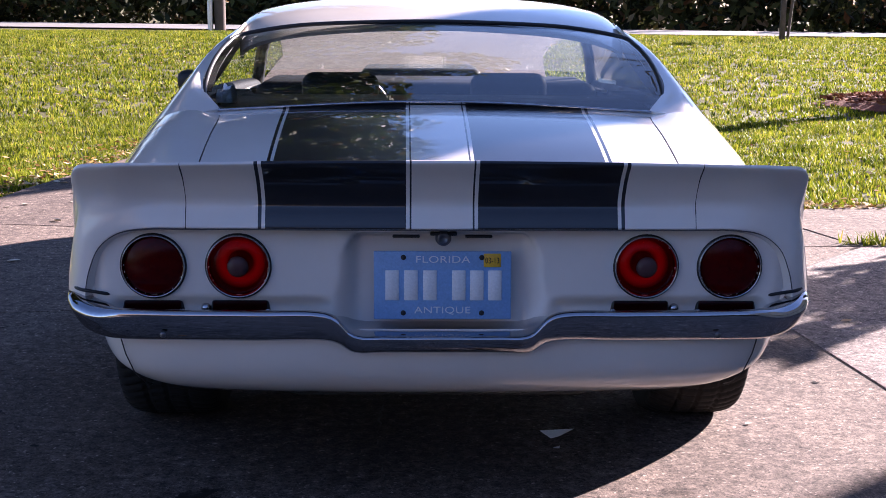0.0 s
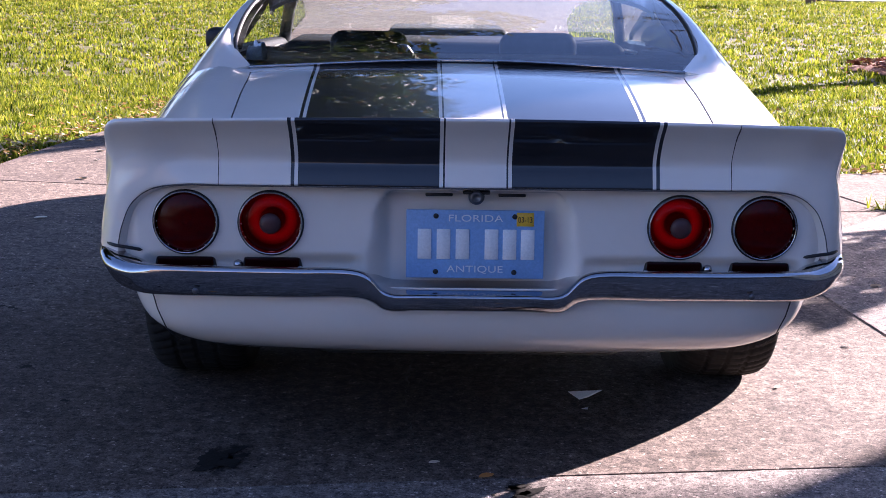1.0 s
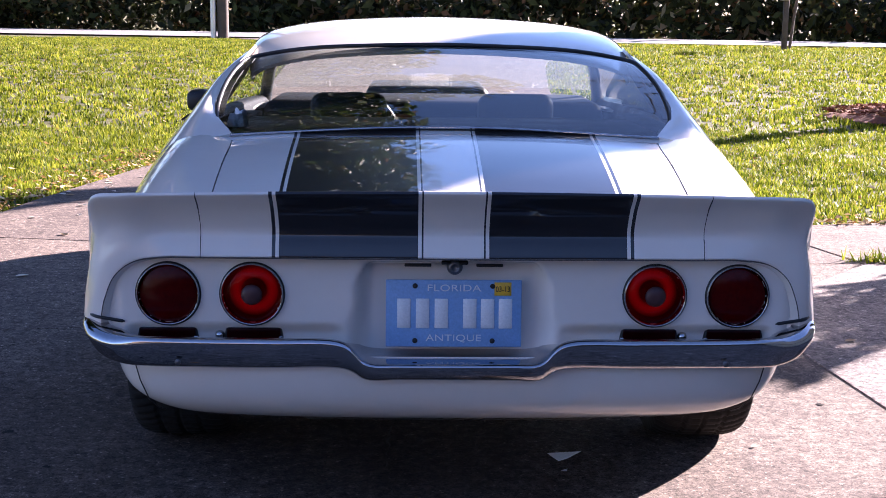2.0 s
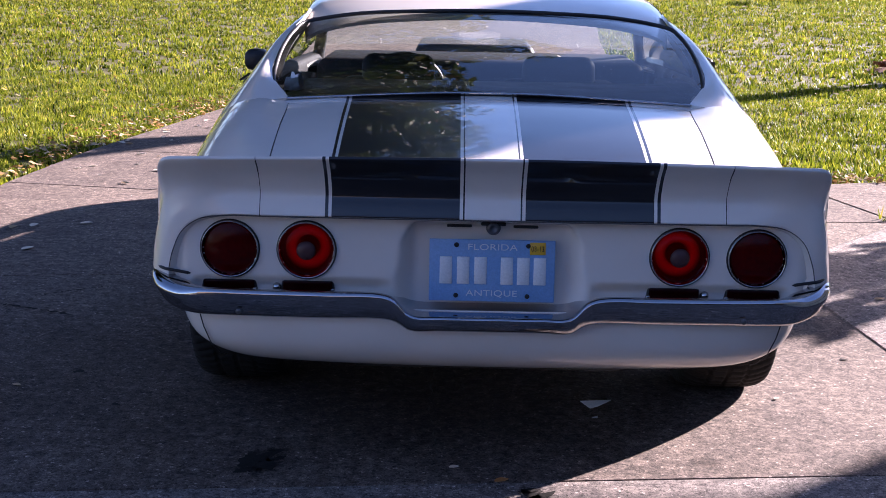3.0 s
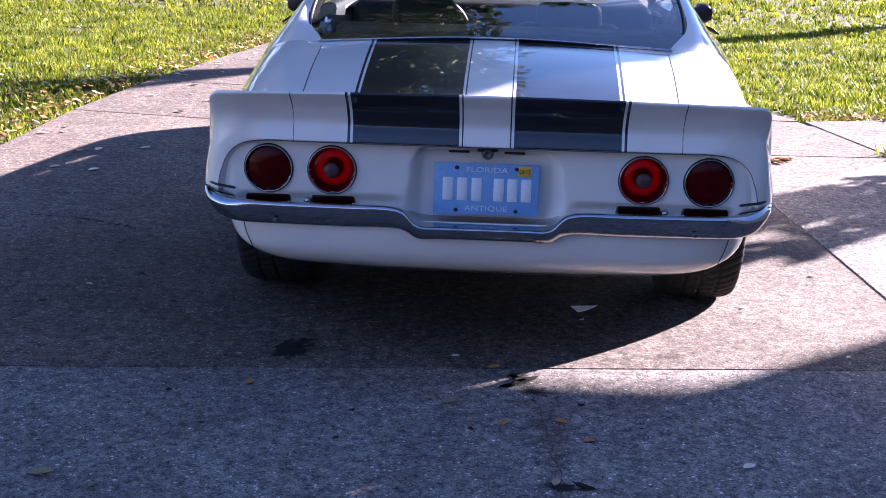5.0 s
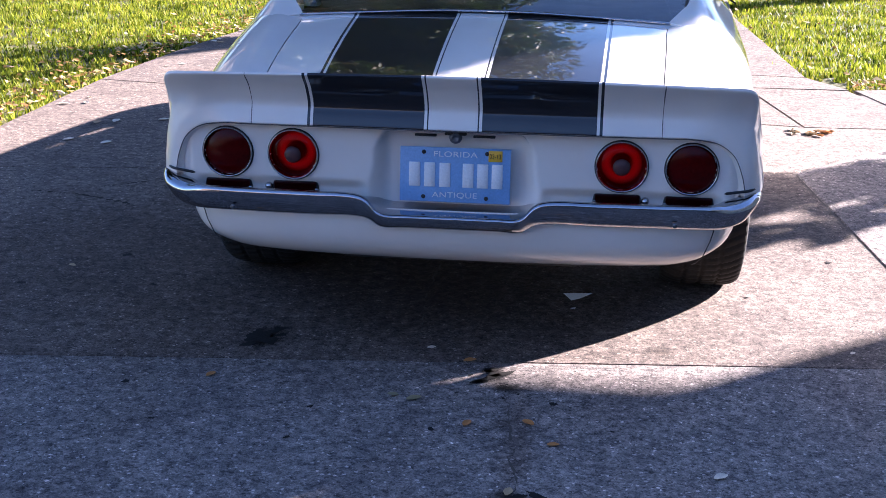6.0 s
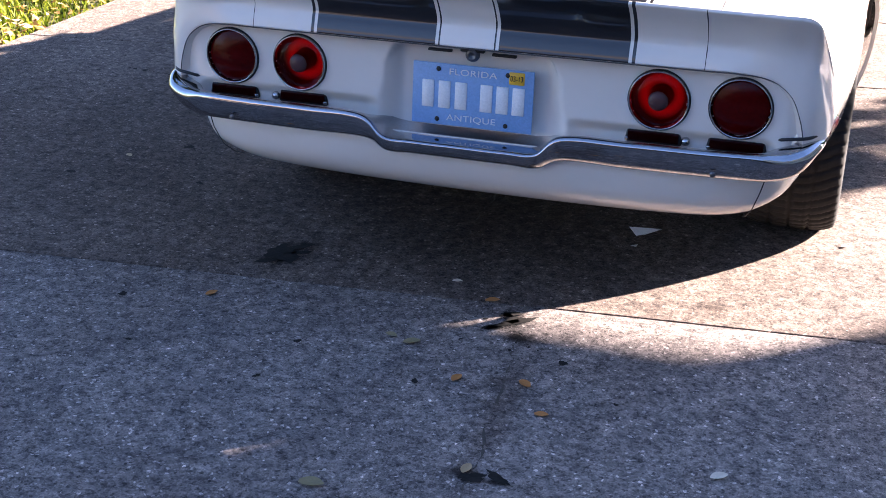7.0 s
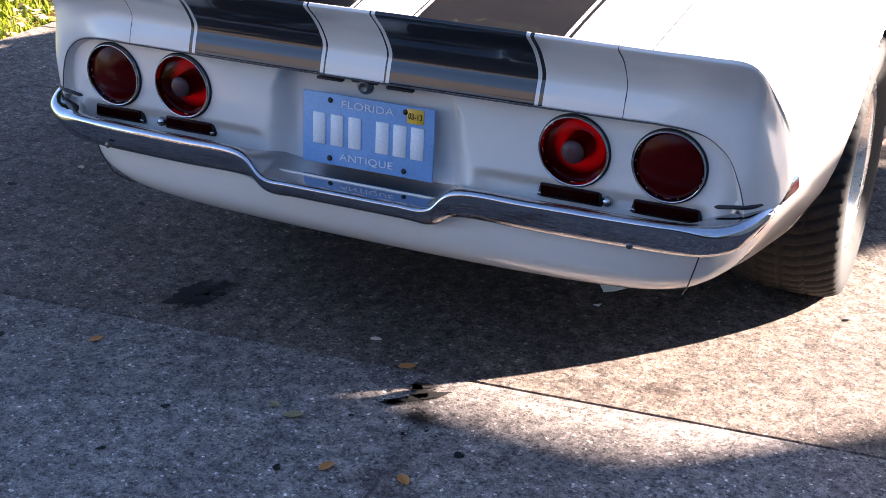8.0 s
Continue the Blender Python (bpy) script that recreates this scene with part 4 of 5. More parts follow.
for i in range(40):
    a = 2 * math.pi * i / 40
    for k in range(8):
        b = 2 * math.pi * k / 8
        r = 0.168 + 0.013 * math.cos(b)
        sw_v.append((r * math.cos(a), r * math.sin(a), 0.014 * math.sin(b)))
sw_f = [(i * 8 + k, i * 8 + (k + 1) % 8, (i + 1) % 40 * 8 + (k + 1) % 8, (i + 1) % 40 * 8 + k) for i in range(40) for k in range(8)]
wheel_rim = put("steering_wheel", mesh_of("steering_wheel", sw_v, sw_f), M_BLACK, car, "black steering wheel")
wheel_rim.matrix_world = pose(-0.335, 2.62, 0.765, -62, 0, 0)
part("steering_hub", box_bm(0, 0, -0.02, 0.34, 0.05, 0.02, 0.008, 2), M_BLACK, wheel_rim)

# wheels
cross = [(0.215, -0.115), (0.25, -0.132), (0.295, -0.136), (0.318, -0.130)] + [(0.336 - 0.010 * (abs(w) / 0.118) ** 5, w) for w in np.linspace(-0.118, 0.118, 35)] + [(0.318, 0.130), (0.295, 0.136), (0.25, 0.132), (0.215, 0.115)]
ROUND = 420
tyre_v, tyre_f = spun(cross, ROUND, "x")
for i in range(ROUND):
    for k, (r, w) in enumerate(cross):
        if abs(w) < 0.128 and 3 < k < len(cross) - 4:
            sweep = (i / ROUND * 60 + 22 * max(0.0, abs(w) - 0.02) ** 1.3) % 1.0
            cut = 0.008 if abs(abs(w) - 0.055) < 0.004 or abs(w) < 0.004 else (0.006 if sweep < 0.24 and abs(w) > 0.012 else 0.0)
            x, y, z = tyre_v[i * len(cross) + k]
            tyre_v[i * len(cross) + k] = (x, y * (r - cut) / r, z * (r - cut) / r)
rim_v, rim_f = spun([(0.0, 0.075), (0.055, 0.078), (0.062, 0.070), (0.09, 0.055), (0.14, 0.050), (0.18, 0.062), (0.196, 0.085), (0.205, 0.108), (0.216, 0.118), (0.220, 0.112), (0.214, 0.09), (0.20, -0.10), (0.218, -0.112)], 48, "x")
rim_me, tyre_me = mesh_of("wheel", rim_v, rim_f), mesh_of("tyre", tyre_v, tyre_f)
for wy in (AX_R, AX_F):
    for sgn in (1, -1):
        wh = put("wheel", rim_me, None, car, "polished alloy wheel with wide black tyre")
        wh.matrix_world = pose(sgn * 0.750, wy, TYRE_R, 0, 0, 0 if sgn > 0 else 180)
        put("tyre", tyre_me, None, wh)
rim_me.materials.append(M_ALLOY), tyre_me.materials.append(M_RUBBER)

# ---- woods, poles, trees, lawn ----


def leaf_cloud(centres, radii, n, size, seed, flat=0.7):
    """verts, faces of n small leaf quads strewn through ellipsoid clumps."""
    rng = np.random.default_rng(seed)
    c, r = np.array(centres, float), np.array(radii, float)
    k = rng.choice(len(c), n, p=r ** 2 / (r ** 2).sum())
    d = rng.normal(size=(n, 3))
    d /= np.linalg.norm(d, axis=1)[:, None]
    p = c[k] + d * (r[k] * rng.uniform(0.45, 1.0, n) ** 0.6)[:, None] * np.array([1, 1, flat])
    a = rng.normal(size=(n, 3))
    a /= np.linalg.norm(a, axis=1)[:, None]
    b = np.cross(a, rng.normal(size=(n, 3)))
    b /= np.linalg.norm(b, axis=1)[:, None]
    s = (size * rng.uniform(0.5, 1.4, n))[:, None]
    v = np.stack([p - a * s, p + b * s * 0.45, p + a * s, p - b * s * 0.45], 1).reshape(-1, 3)
    return v, np.arange(4 * n).reshape(n, 4).tolist()


def tree(name, x, y, height, trunk_r, seed, crown=True, label="", spread=0.45, leaves=5000, leaf=0.16, first=0.35):
    rng = random.Random(seed)
    z0 = land(x, y) - 0.05
    ob = new(name)
    ob.location = (x, y, z0)
    tagged(ob, label, "tree")
    v, f, tips = [], [], []

    def limb(start, way, length, r, depth):
        pts, rad, p, w = [start], [r], Vector(start), Vector(way)
        for i in range(5):
            w = (w + Vector((rng.uniform(-1, 1), rng.uniform(-1, 1), rng.uniform(-0.4, 0.7))) * 0.18).normalized()
            p = p + w * length / 5
            pts.append(p.copy())
            rad.append(r * (1 - 0.14 * (i + 1)))
            if depth and i >= 1:
                for _ in range(1 if depth > 1 else 2):
                    side = (w + Vector((rng.uniform(-1, 1), rng.uniform(-1, 1), rng.uniform(-0.2, 0.8))) * 0.9).normalized()
                    limb(p.copy(), side, length * rng.uniform(0.45, 0.7), rad[-1] * 0.55, depth - 1)
        tv2, tf = tube(pts, rad, 7 if r > 0.05 else 4)
        base = len(v)
        v.extend(tv2)
        f.extend(tuple(base + k for k in q) for q in tf)
        if depth <= 1:
            tips.append(p.copy())

    trunk = [Vector((0, 0, 0)), Vector((0.02, 0, 0.25)), Vector((0.05, 0.04, height * 0.2)), Vector((0, 0.1, height * first))]
    tv2, tf = tube(trunk, [trunk_r * 1.35, trunk_r * 1.05, trunk_r, trunk_r * 0.85], 12)
    v.extend(tv2)
    f.extend(tf)
    for i in range(6):
        a = 2 * math.pi * i / 6 + rng.uniform(-0.4, 0.4)
        limb(trunk[-1] - Vector((0, 0, height * 0.08 * rng.random())), (math.cos(a) * spread * 1.6, math.sin(a) * spread * 1.6, 1), height * 0.5 * rng.uniform(0.8, 1.15), trunk_r * 0.5, 2)
    put("trunk", mesh_of("trunk", v, f), M_BARK, ob)
    if crown:
        lv, lf = leaf_cloud([tuple(t) for t in tips], [height * rng.uniform(0.06, 0.12) for _ in tips], leaves, leaf, seed)
        put("crown", mesh_of("crown", lv, lf, False), M_LEAF, ob)
    return ob


rng = np.random.default_rng(5)
cs, rs = [], []
for x in np.linspace(-60, 60, 110):
    y0 = ROAD_FAR(x) + 2.0
    for k in range(6):
        cs.append((x + rng.uniform(-1, 1), y0 + rng.uniform(0, 5.0), 0.4 + rng.uniform(0.3, 1.0) * (0.55 * k + 0.5)))
        rs.append(rng.uniform(0.9, 1.7))
wv, wf = leaf_cloud(cs, rs, 110000, 0.19, 8)
tagged(put("undergrowth", mesh_of("undergrowth", wv, wf, False), M_WOODS), "dark tangled undergrowth along the far roadside", "undergrowth", kind="stuff")
for i, (tx, off, h) in enumerate(((-40, 9, 15), (-31, 7, 17), (-26, 8, 21), (-21, 7, 24), (-17.5, 8, 33), (-13.0, 9, 32))):
    tree("roadside_tree", tx, ROAD_FAR(tx) + off, h, 0.22, 40 + i, True, "tall dark leafy tree across the road", 0.42, 32000, 0.42, 0.2)

tree("bare_tree", 6.35, 12.7, 12.5, 0.19, 7, False, "bare-branched tree standing in a mulch bed", 0.42)

pole = new("utility_pole")
pole.location = (-5.30, 32.0, land(0, 32) - 0.05)
tagged(pole, "round wooden utility pole with a pale conduit", "utility pole")
v, f = tube([(0.12, 0, 0), (0.12, 0, 4), (0.12, 0, 9)], [0.15, 0.14, 0.12], 16)
put("post", mesh_of("post", v, f), M_WOOD, pole)
v, f = tube([(-0.13, -0.08, 0), (-0.13, -0.08, 4.0)], [0.075, 0.075], 10)
put("conduit", mesh_of("conduit", v, f), M_STEEL, pole, "pale steel conduit")

mbx = new("mailbox")
mbx.location = (8.34, 26.4, land(8, 26.4) - 0.05)
tagged(mbx, "wooden mailbox post with a pale box", "mailbox")
part("post", box_bm(0, 0, 0.7, 0.11, 0.11, 1.4, 0.01, 1), M_WOOD, mbx)
v, f = tube([(0.14, 0.05, 0), (0.20, 0.05, 0.7), (0.30, 0.05, 1.5)], [0.035, 0.035, 0.03], 8)
put("brace", mesh_of("brace", v, f), M_WOOD, mbx)
part("box", box_bm(-0.05, -0.1, 1.25, 0.22, 0.5, 0.26, 0.08, 4), M_STEEL, mbx)

# out of view: a tree for the deck's dark reflection, a shrub for shade
tree("leafy_tree", -8.2, 13.5, 16.0, 0.3, 33, True, "tall leafy tree beside the lawn", 0.55, 75000, 0.21, 0.28)
# unseen shrub added: thin foliage dapples the concrete, dense top shades the deck
shrub = new("shade_shrub")
shrub.location = (5.2, 5.14, -0.05)
tagged(shrub, "unseen tall shrub added for shade, thin below and dense above", "shrub")
v, f = tube([(0, 0, 0), (0.02, 0, 1.5), (0, 0.02, 4.2)], [0.06, 0.05, 0.02], 8)
put("stem", mesh_of("stem", v, f), M_BARK, shrub)
v, f = leaf_cloud([(0, 0, 0.45), (0.04, 0.05, 0.95), (0, 0, 1.45), (0.02, -0.03, 1.95)], [0.46, 0.46, 0.45, 0.46], 1500, 0.085, 12, 1.0)
put("lower_foliage", mesh_of("lower_foliage", v, f, False), M_LEAF, shrub)
v, f = leaf_cloud([(0.05, -0.06, 2.6), (0.07, -0.10, 3.1), (0.10, -0.12, 3.6), (0.10, -0.13, 4.15), (0.10, -0.12, 4.6)], [0.46, 0.50, 0.52, 0.50, 0.36], 12500, 0.085, 13, 1.0)
put("foliage", mesh_of("foliage", v, f, False), M_LEAF, shrub)


def on_drive(x, y):
    if y > 5.2:
        return LEFT_EDGE(y) < x < RIGHT_EDGE(y)
    if y > 4.72:
        return LEFT_EDGE(y) < x < 1.95 + max(0, (x - 1.95)) * (1 if y < 4.72 + 0.09 * (x - 1.95) else 0) + (0.01 if y < 4.72 + 0.09 * (x - 1.95) else 0)
    return LEFT_EDGE(y) < x


def tufts(n, x0, x1, y0, y1, tall, blades, seed, wide=0.006):
    rng = np.random.default_rng(seed)
    v = []
    px = rng.uniform(x0, x1, n)
    py = y0 + (y1 - y0) * rng.uniform(0, 1, n)
    for x, y in zip(px, py):
        if on_drive(x, y) or y > ROAD_NEAR(x) or (x - 6.15) ** 2 + (y - 12.6) ** 2 < 1.1:
            continue
        z = land(x, y) - 0.045
        k = noise.noise((x * 0.8, y * 0.8, 3.0)) + 0.5 * noise.noise((x * 3, y * 3, 9.0))
        h0 = tall * (1 + 0.55 * k)
        for _ in range(blades):
            a, lean = rng.uniform(0, 6.283), rng.uniform(0.1, 1.0)
            h = h0 * rng.uniform(0.6, 1.3)
            bx, by = x + rng.normal() * 0.025, y + rng.normal() * 0.025
            ca, sa = math.cos(a) * wide, math.sin(a) * wide
            v += [(bx - sa, by + ca, z), (bx + sa, by - ca, z), (bx + math.cos(a) * h * lean, by + math.sin(a) * h * lean, z + h)]
    v = np.array(v)
    return v, np.arange(len(v)).reshape(-1, 3).tolist()


for nm, args in (("lawn_grass", (44000, -8, 7, 1.0, 11, 0.045, 6, 3, 0.0075)), ("far_lawn_grass", (56000, -15, 14, 11, 31, 0.052, 5, 4, 0.013))):
    v, f = tufts(*args)
    tagged(put(nm, mesh_of(nm, v, f, False), M_GRASS), "bright green lawn grass with straw-coloured patches", "grass", kind="stuff")

chips_v, chips_f = [], []
rng = random.Random(14)
for i in range(1500):
    a, r = rng.uniform(0, 6.283), 1.2 * math.sqrt(rng.random())
    x, y, z = 6.15 + r * math.cos(a), 12.6 + r * math.sin(a), 0.175 - 0.10 * max(0, r - 0.55) + rng.uniform(0, 0.02)
    t, w, h = rng.uniform(0, 3.14), rng.uniform(0.02, 0.06), rng.uniform(0.006, 0.015)
    c, d = math.cos(t), math.sin(t)
    k = len(chips_v)
    chips_v += [(x - c * w - d * h, y - d * w + c * h, z), (x + c * w - d * h, y + d * w + c * h, z + rng.uniform(-0.01, 0.03)), (x + c * w + d * h, y + d * w - c * h, z), (x - c * w + d * h, y - d * w - c * h, z + rng.uniform(-0.01, 0.03))]
    chips_f.append((k, k + 1, k + 2, k + 3))
M_CHIP = island_tone("mulch_chip", [(0.0, (0.07, 0.022, 0.014)), (0.6, (0.20, 0.07, 0.04)), (1.0, (0.34, 0.20, 0.12))], 0.9)
tagged(put("mulch_chips", mesh_of("mulch_chips", chips_v, chips_f, False), M_CHIP), "loose reddish bark mulch chips", "mulch", kind="stuff")

weed = new("weed_tuft")
weed.location = (2.33, 3.68, 0)
tagged(weed, "green weed tuft growing in a concrete joint", "weed")
wv, wf = [], []
for i in range(110):
    a, h = rng.uniform(0, 6.283), rng.uniform(0.03, 0.075)
    bx, by, l2 = rng.gauss(0, 0.07), rng.gauss(0, 0.035), rng.uniform(0.3, 1.2)
    c, d = 0.006 * math.cos(a), 0.006 * math.sin(a)
    k = len(wv)
    wv += [(bx - d, by + c, 0), (bx + d, by - c, 0), (bx + math.cos(a) * h * l2, by + math.sin(a) * h * l2, h)]
    wf.append((k, k + 1, k + 2))
put("foliage", mesh_of("foliage", wv, wf, False), M_GRASS, weed)

lit_v, lit_f = [], []
for i in range(4200):
    y = 1.5 + 24 * rng.random() ** 1.6
    x = rng.uniform(-9, 8)
    near = rng.random() < 0.35
    if near:
        y = rng.uniform(1.5, 9)
        x = LEFT_EDGE(y) - abs(rng.gauss(0, 0.25)) if rng.random() < 0.6 else (2.0 + 3 * rng.random())
        y = y if x < 0 else 4.8 + 0.09 * (x - 2) + abs(rng.gauss(0, 0.15))
    if on_drive(x, y):
        continue
    a, w, z = rng.uniform(0, 6.28), rng.uniform(0.012, 0.035), land(x, y) + rng.uniform(-0.02, 0.02)
    c, d, k = math.cos(a) * w, math.sin(a) * w, len(lit_v)
    lit_v += [(x - c, y - d, z), (x + 0.5 * d, y - 0.5 * c, z + rng.uniform(0, 0.02)), (x + c, y + d, z + rng.uniform(-0.005, 0.02)), (x - 0.5 * d, y + 0.5 * c, z)]
    lit_f.append((k, k + 1, k + 2, k + 3))
tagged(put("leaf_litter", mesh_of("leaf_litter", lit_v, lit_f, False), M_DRYLEAF), "dry brown and cream leaf litter on the lawn", "leaf litter", kind="stuff")

# ---- stains, cracks, leaves and painted sun patches on the drive ----


def blot(name, x, y, rx, ry, turn, material, label, seed, kind_word="stain", z=0.0025):
    """A thin stain of uneven outline lying on the concrete."""
    rng = random.Random(seed)
    n, v = 40, [(0, 0, 0)]
    ph = [rng.uniform(0, 6.28) for _ in range(4)]
    for i in range(n):
        a = 2 * math.pi * i / n
        r = 1 + 0.20 * math.sin(2 * a + ph[0]) + 0.14 * math.sin(3 * a + ph[1]) + 0.10 * math.sin(7 * a + ph[2]) + 0.12 * rng.uniform(-1, 1)
        v.append((rx * r * math.cos(a), ry * r * math.sin(a), 0))
    ob = put(name, mesh_of(name, v, [(0, 1 + i, 1 + (i + 1) % n) for i in range(n)]), material)
    ob.matrix_world = pose(x, y, z, 0, 0, turn)
    return tagged(ob, label, kind_word)


for i, (x, y, r) in enumerate(((-0.35, -0.29, 0.010), (-0.37, -0.48, 0.009), (-0.01, -0.38, 0.010), (0.46, -0.33, 0.006), (-0.9, -0.2, 0.012), (-0.75, -0.42, 0.008), (0.30, -0.18, 0.012), (-1.3, 0.9, 0.018), (-1.1, 0.6, 0.012), (1.25, 1.2, 0.012), (-1.55, 0.55, 0.014))):
    blot("tar_spot", x, y, r, r * 0.8, i * 40, M_TAR, "small black tar spot on the concrete", 20 + i, "spot")


for i, (x, y, rx, ry, turn) in enumerate(((0.125, -0.018, 0.062, 0.016, 44), (0.085, -0.058, 0.026, 0.012, 30), (0.112, 0.030, 0.030, 0.014, 15), (0.118, 0.005, 0.018, 0.030, 20), (-0.61, 0.180, 0.044, 0.058, 20), (-0.575, 0.245, 0.030, 0.014, 50), (-0.63, 0.125, 0.026, 0.018, 20), (-0.56, 0.205, 0.026, 0.012, 25), (0.235, -0.715, 0.034, 0.014, 20), (0.285, -0.70, 0.036, 0.010, -30))):
    blot("tar_blot", x, y, rx, ry, turn, M_TAR, "black sticky blot on the concrete", 60 + i, "stain")
rng = random.Random(31)
for i in range(26):
    cx, cy = rng.choice(((-0.61, 0.175), (0.13, -0.02), (0.15, -0.12)))
    r = rng.uniform(0.0025, 0.006)
    blot("tar_spot", cx + rng.gauss(0, 0.055), cy + rng.gauss(0, 0.05), r, r * 0.8, i * 31, M_TAR, "tiny black splash on the concrete", 90 + i, "spot")


def crack(name, pts, wide, label, seed, material=None):
    rng = random.Random(seed)
    p = spline(pts, 46)
    v = []
    for i, (x, y) in enumerate(p):
        d = p[min(i + 1, 45)] - p[max(i - 1, 0)]
        d /= np.linalg.norm(d)
        j, w = rng.uniform(-1, 1) * 0.006, wide * max(0.04, rng.uniform(-0.5, 1.0))
        v += [(x - d[1] * (j + w), y + d[0] * (j + w), 0.002), (x - d[1] * (j - w), y + d[0] * (j - w), 0.002)]
    ob = put(name, mesh_of(name, v, grid_faces(46, 2, 0, True)), material or M_DIRT)
    return tagged(ob, label, "crack")


crack("crack", [(-2.02, 1.70), (-1.86, 1.68), (-1.72, 1.64), (-1.52, 1.55)], 0.016, "dark hairline crack across the concrete", 1, M_TAR)
crack("crack", [(-1.75, 1.80), (-1.62, 1.90), (-1.5, 1.98)], 0.008, "dark hairline crack across the concrete", 2, M_TAR)
crack("crack", [(0.165, -0.13), (0.178, -0.21), (0.185, -0.30), (0.20, -0.40), (0.205, -0.52), (0.225, -0.62), (0.23, -0.74), (0.25, -0.95), (0.25, -1.3)], 0.0042, "dirt-filled crack running along the concrete", 3)
crack("crack", [(-0.12, 0.1), (-0.13, 0.35), (-0.16, 0.62), (-0.15, 1.0)], 0.004, "faint dirt line in the shaded concrete", 4)
crack("crack", [(0.05, -0.40), (0.13, -0.405), (0.20, -0.42)], 0.004, "short dark scratch in the concrete", 5)


def leaf_thing(name, x, y, size, turn, tone, label, curl=0.45, slim=0.6, lift=0.004, cat="leaf"):
    """A curled fallen leaf: a pointed blade, cupped along its midrib."""
    n, v = 9, []
    for i in range(n):
        t = i / (n - 1)
        w = slim * math.sin(math.pi * min(1, 0.06 + t * 0.92)) ** 0.8
        for k in (-1, -0.5, 0, 0.5, 1):
            v.append((size * (t - 0.5), size * w * 0.5 * k, size * curl * (0.35 * k * k * w + 0.30 * (t - 0.4) ** 2)))
    ob = put(name, mesh_of(name, v, grid_faces(n, 5, 0, True)), tone, thick=0.0008)
    ob.matrix_world = pose(x, y, lift, 0, 0, turn)
    return tagged(ob, label, cat)


def leaf_tone(name, c):
    return surface(name, tuple(q * 0.75 for q in c), c, 0.7, 0, 60, 300)


M_TAN, M_ORANGE, M_CREAM, M_YELLOW = leaf_tone("tan_leaf", (0.42, 0.30, 0.16)), leaf_tone("orange_leaf", (0.46, 0.20, 0.05)), leaf_tone("cream_leaf", (0.72, 0.64, 0.50)), leaf_tone("yellow_leaf", (0.26, 0.22, 0.11))
for x, y, s, a, m, w in ((-0.08, 0.172, 0.038, 15, M_CREAM, "pale dry leaf lying on the concrete"), (0.72, -0.545, 0.055, 35, M_CREAM, "pale dry leaf lying on the concrete"),
                         (0.08, -0.335, 0.050, 70, M_ORANGE, "orange fallen leaf lying on the concrete"), (0.24, -0.31, 0.055, -40, M_ORANGE, "orange fallen leaf lying on the concrete"),
                         (0.045, 0.089, 0.055, 25, M_ORANGE, "orange fallen leaf lying on the concrete"), (-0.677, -0.12, 0.05, 60, M_ORANGE, "orange fallen leaf lying on the concrete"), (-0.141, -0.182, 0.045, -15, M_YELLOW, "yellow-green fallen leaf lying on the concrete"),
                         (0.31, -0.43, 0.045, 10, M_ORANGE, "orange fallen leaf lying on the concrete"), (-0.07, -0.845, 0.075, 5, M_YELLOW, "yellow-green fallen leaf lying on the concrete"),
                         (-1.07, -0.77, 0.085, 12, M_YELLOW, "yellow-green fallen leaf lying on the concrete"), (0.215, -0.69, 0.05, 80, M_TAN, "tan curled leaf lying on a stain"),
                         (-0.08, -0.20, 0.06, 30, M_YELLOW, "yellow-green fallen leaf lying on the concrete"), (1.63, 2.02, 0.07, 20, M_TAN, "tan fallen leaf lying on the concrete"),
                         (1.18, 0.31, 0.03, 50, M_CREAM, "pale dry leaf lying on the concrete"), (-1.95, 0.35, 0.05, 10, M_TAN, "tan fallen leaf lying on the concrete"),
                         (-1.45, 0.75, 0.045, -30, M_TAN, "tan fallen leaf lying on the concrete"), (0.92, 0.78, 0.03, 40, M_CREAM, "pale dry leaf lying on the concrete")):
    leaf_thing("fallen_leaf", x, y, s * 0.72, a, m, w)["group"] = "fallen leaves on the drive"
rng = random.Random(77)
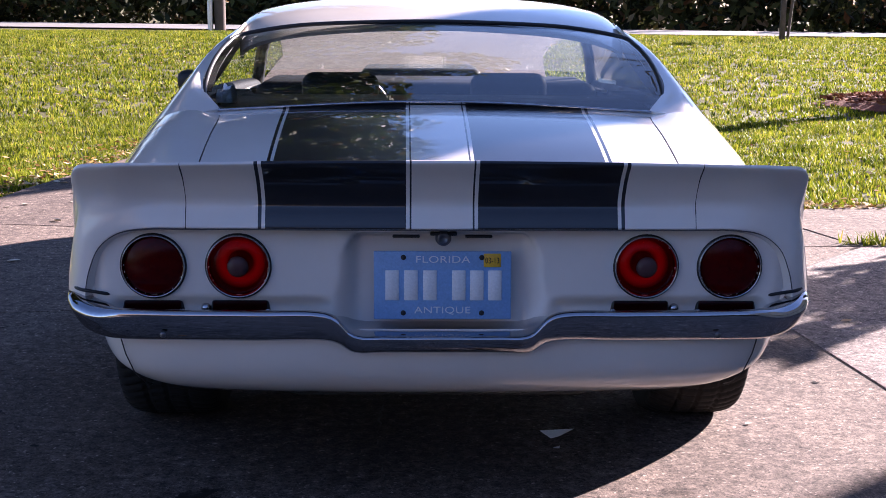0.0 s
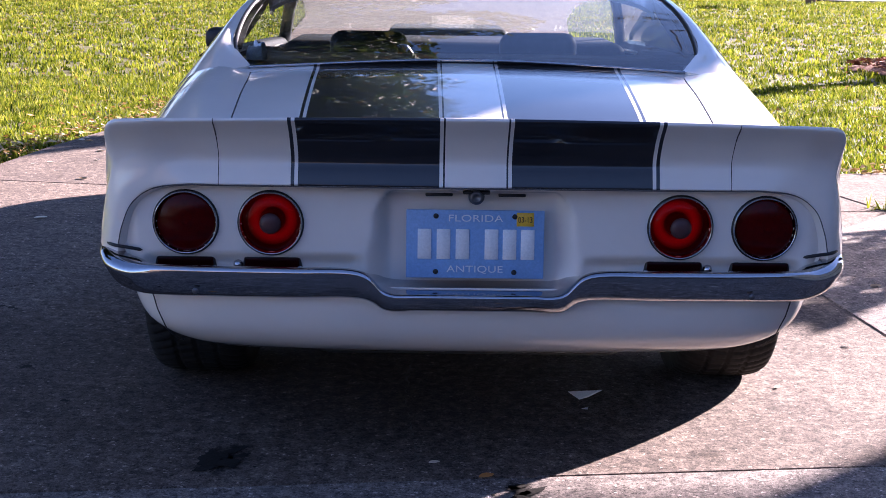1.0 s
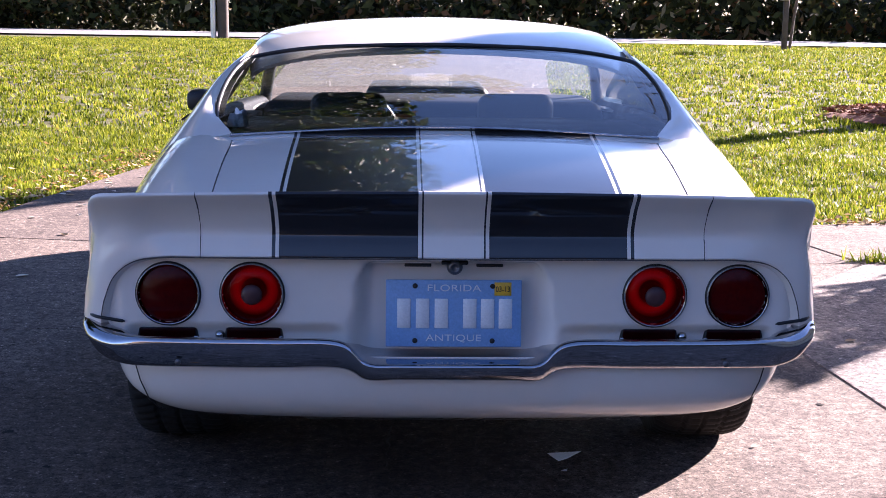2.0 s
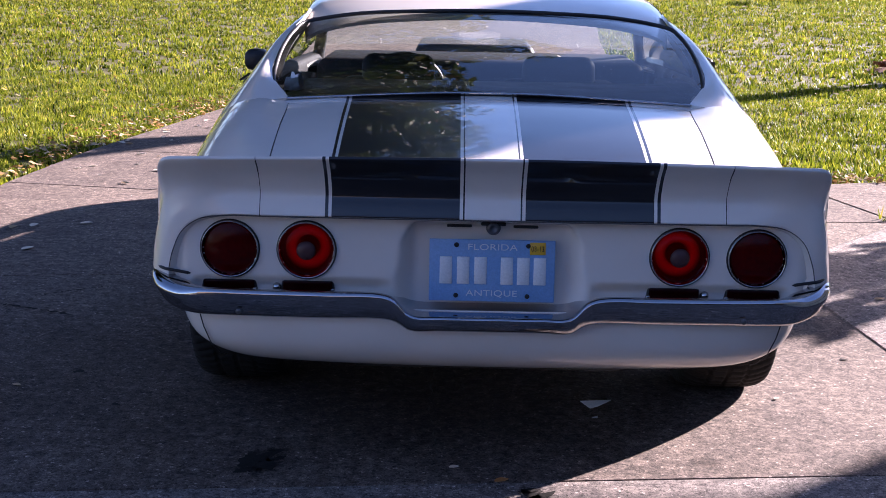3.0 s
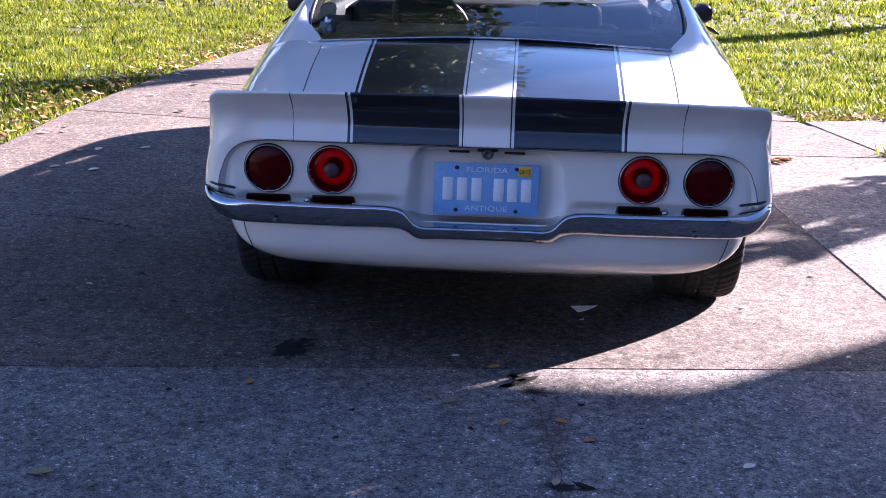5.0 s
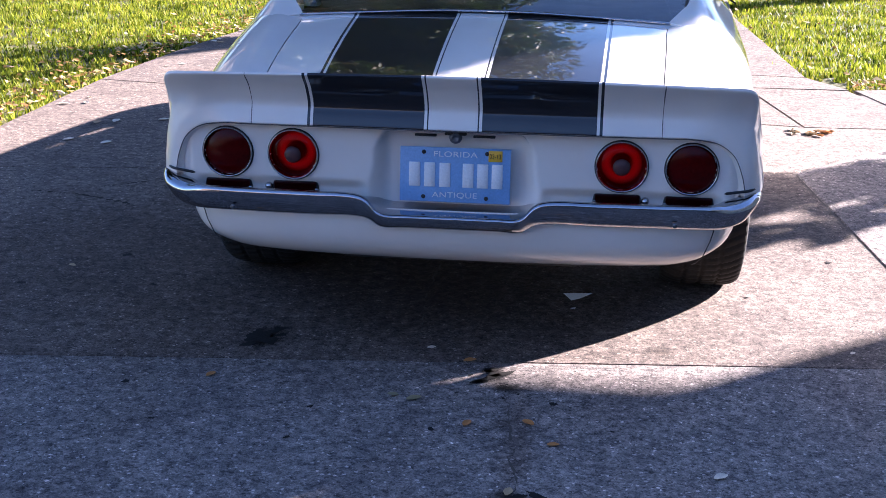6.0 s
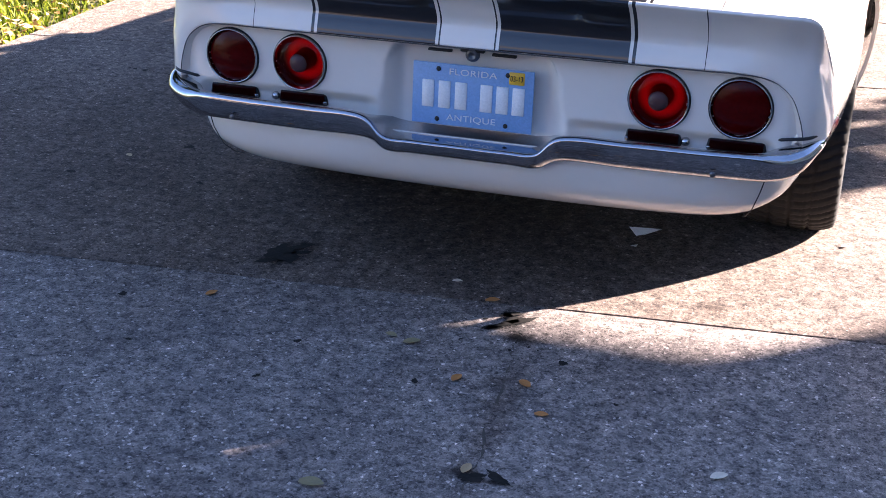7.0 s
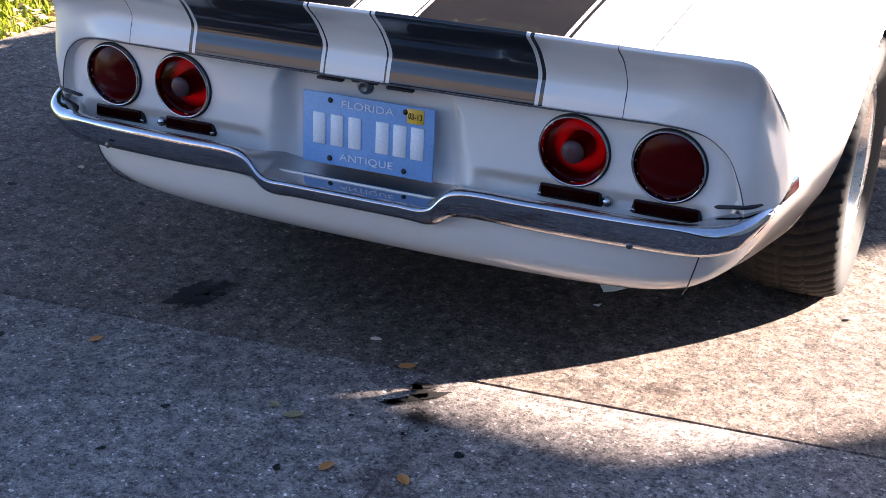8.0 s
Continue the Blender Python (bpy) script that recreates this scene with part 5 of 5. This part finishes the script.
for i in range(30):
    y = rng.uniform(2.6, 7.5)
    x = LEFT_EDGE(y) + abs(rng.gauss(0, 0.35)) + 0.05
    leaf_thing("fallen_leaf", x, y, rng.uniform(0.035, 0.07), rng.uniform(0, 360), rng.choice((M_CREAM, M_CREAM, M_TAN)), "dry leaf lying by the lawn edge", 0.5)["group"] = "fallen leaves on the drive"
for i in range(14):
    leaf_thing("fallen_leaf", 1.49 + rng.gauss(0, 0.06), 3.44 + rng.gauss(0, 0.04), rng.uniform(0.04, 0.07), rng.uniform(0, 360), rng.choice((M_TAN, M_TAN, M_ORANGE)), "brown leaf in a small heap on the concrete", 0.8)["group"] = "heap of brown leaves"


def scrap(name, x, y, pts, turn, material, label, cat):
    """A small flat piece with a crimped corner, lying on the concrete."""
    top = [(px, py, 0.004 + pz) for px, py, pz in pts]
    n = len(top)
    v = top + [(px, py, pz - 0.0012) for px, py, pz in top]
    f = [tuple(range(n)), tuple(range(2 * n - 1, n - 1, -1))] + [(i, n + i, n + (i + 1) % n, (i + 1) % n) for i in range(n)]
    ob = put(name, mesh_of(name, v, f, False), material)
    ob.matrix_world = pose(x, y, 0.002, 0, 0, turn)
    return tagged(ob, label, cat)


# white pieces stand in for sunlit patches on the dark concrete
scrap("sun_patch", 0.345, 0.672, [(-0.046, 0.010, 0.010), (-0.018, -0.026, 0), (0.008, -0.012, 0.002), (0.050, 0.014, 0.014), (0.0, 0.012, 0.012)], 0, M_SUN_PATCH, "white piece painting a sunlit patch under the car", "paper")
scrap("sun_patch", 0.335, 0.570, [(-0.010, 0.002, 0), (0.004, -0.008, 0), (0.012, 0.006, 0.001)], 20, M_SUN_PATCH, "tiny white piece painting a sunlit spot under the car", "paper")

# crumpled cloth in the corner of the parcel shelf
cb = bmesh.new()
bmesh.ops.create_icosphere(cb, subdivisions=4, radius=1.0)
for q in cb.verts:
    k = 1 + 0.28 * noise.noise(q.co * 1.7) + 0.16 * noise.noise(q.co * 4.1 + Vector((3, 1, 2)))
    q.co = Vector((q.co.x * 0.030 * k, q.co.y * 0.042 * k, max(-0.008, q.co.z * 0.040 * k)))
cloth = part("crumpled_cloth", cb, M_CLOTH)
cloth.location = (-0.600, 0.955, 0.927)
tagged(cloth, "crumpled white cloth on the black parcel shelf", "cloth")
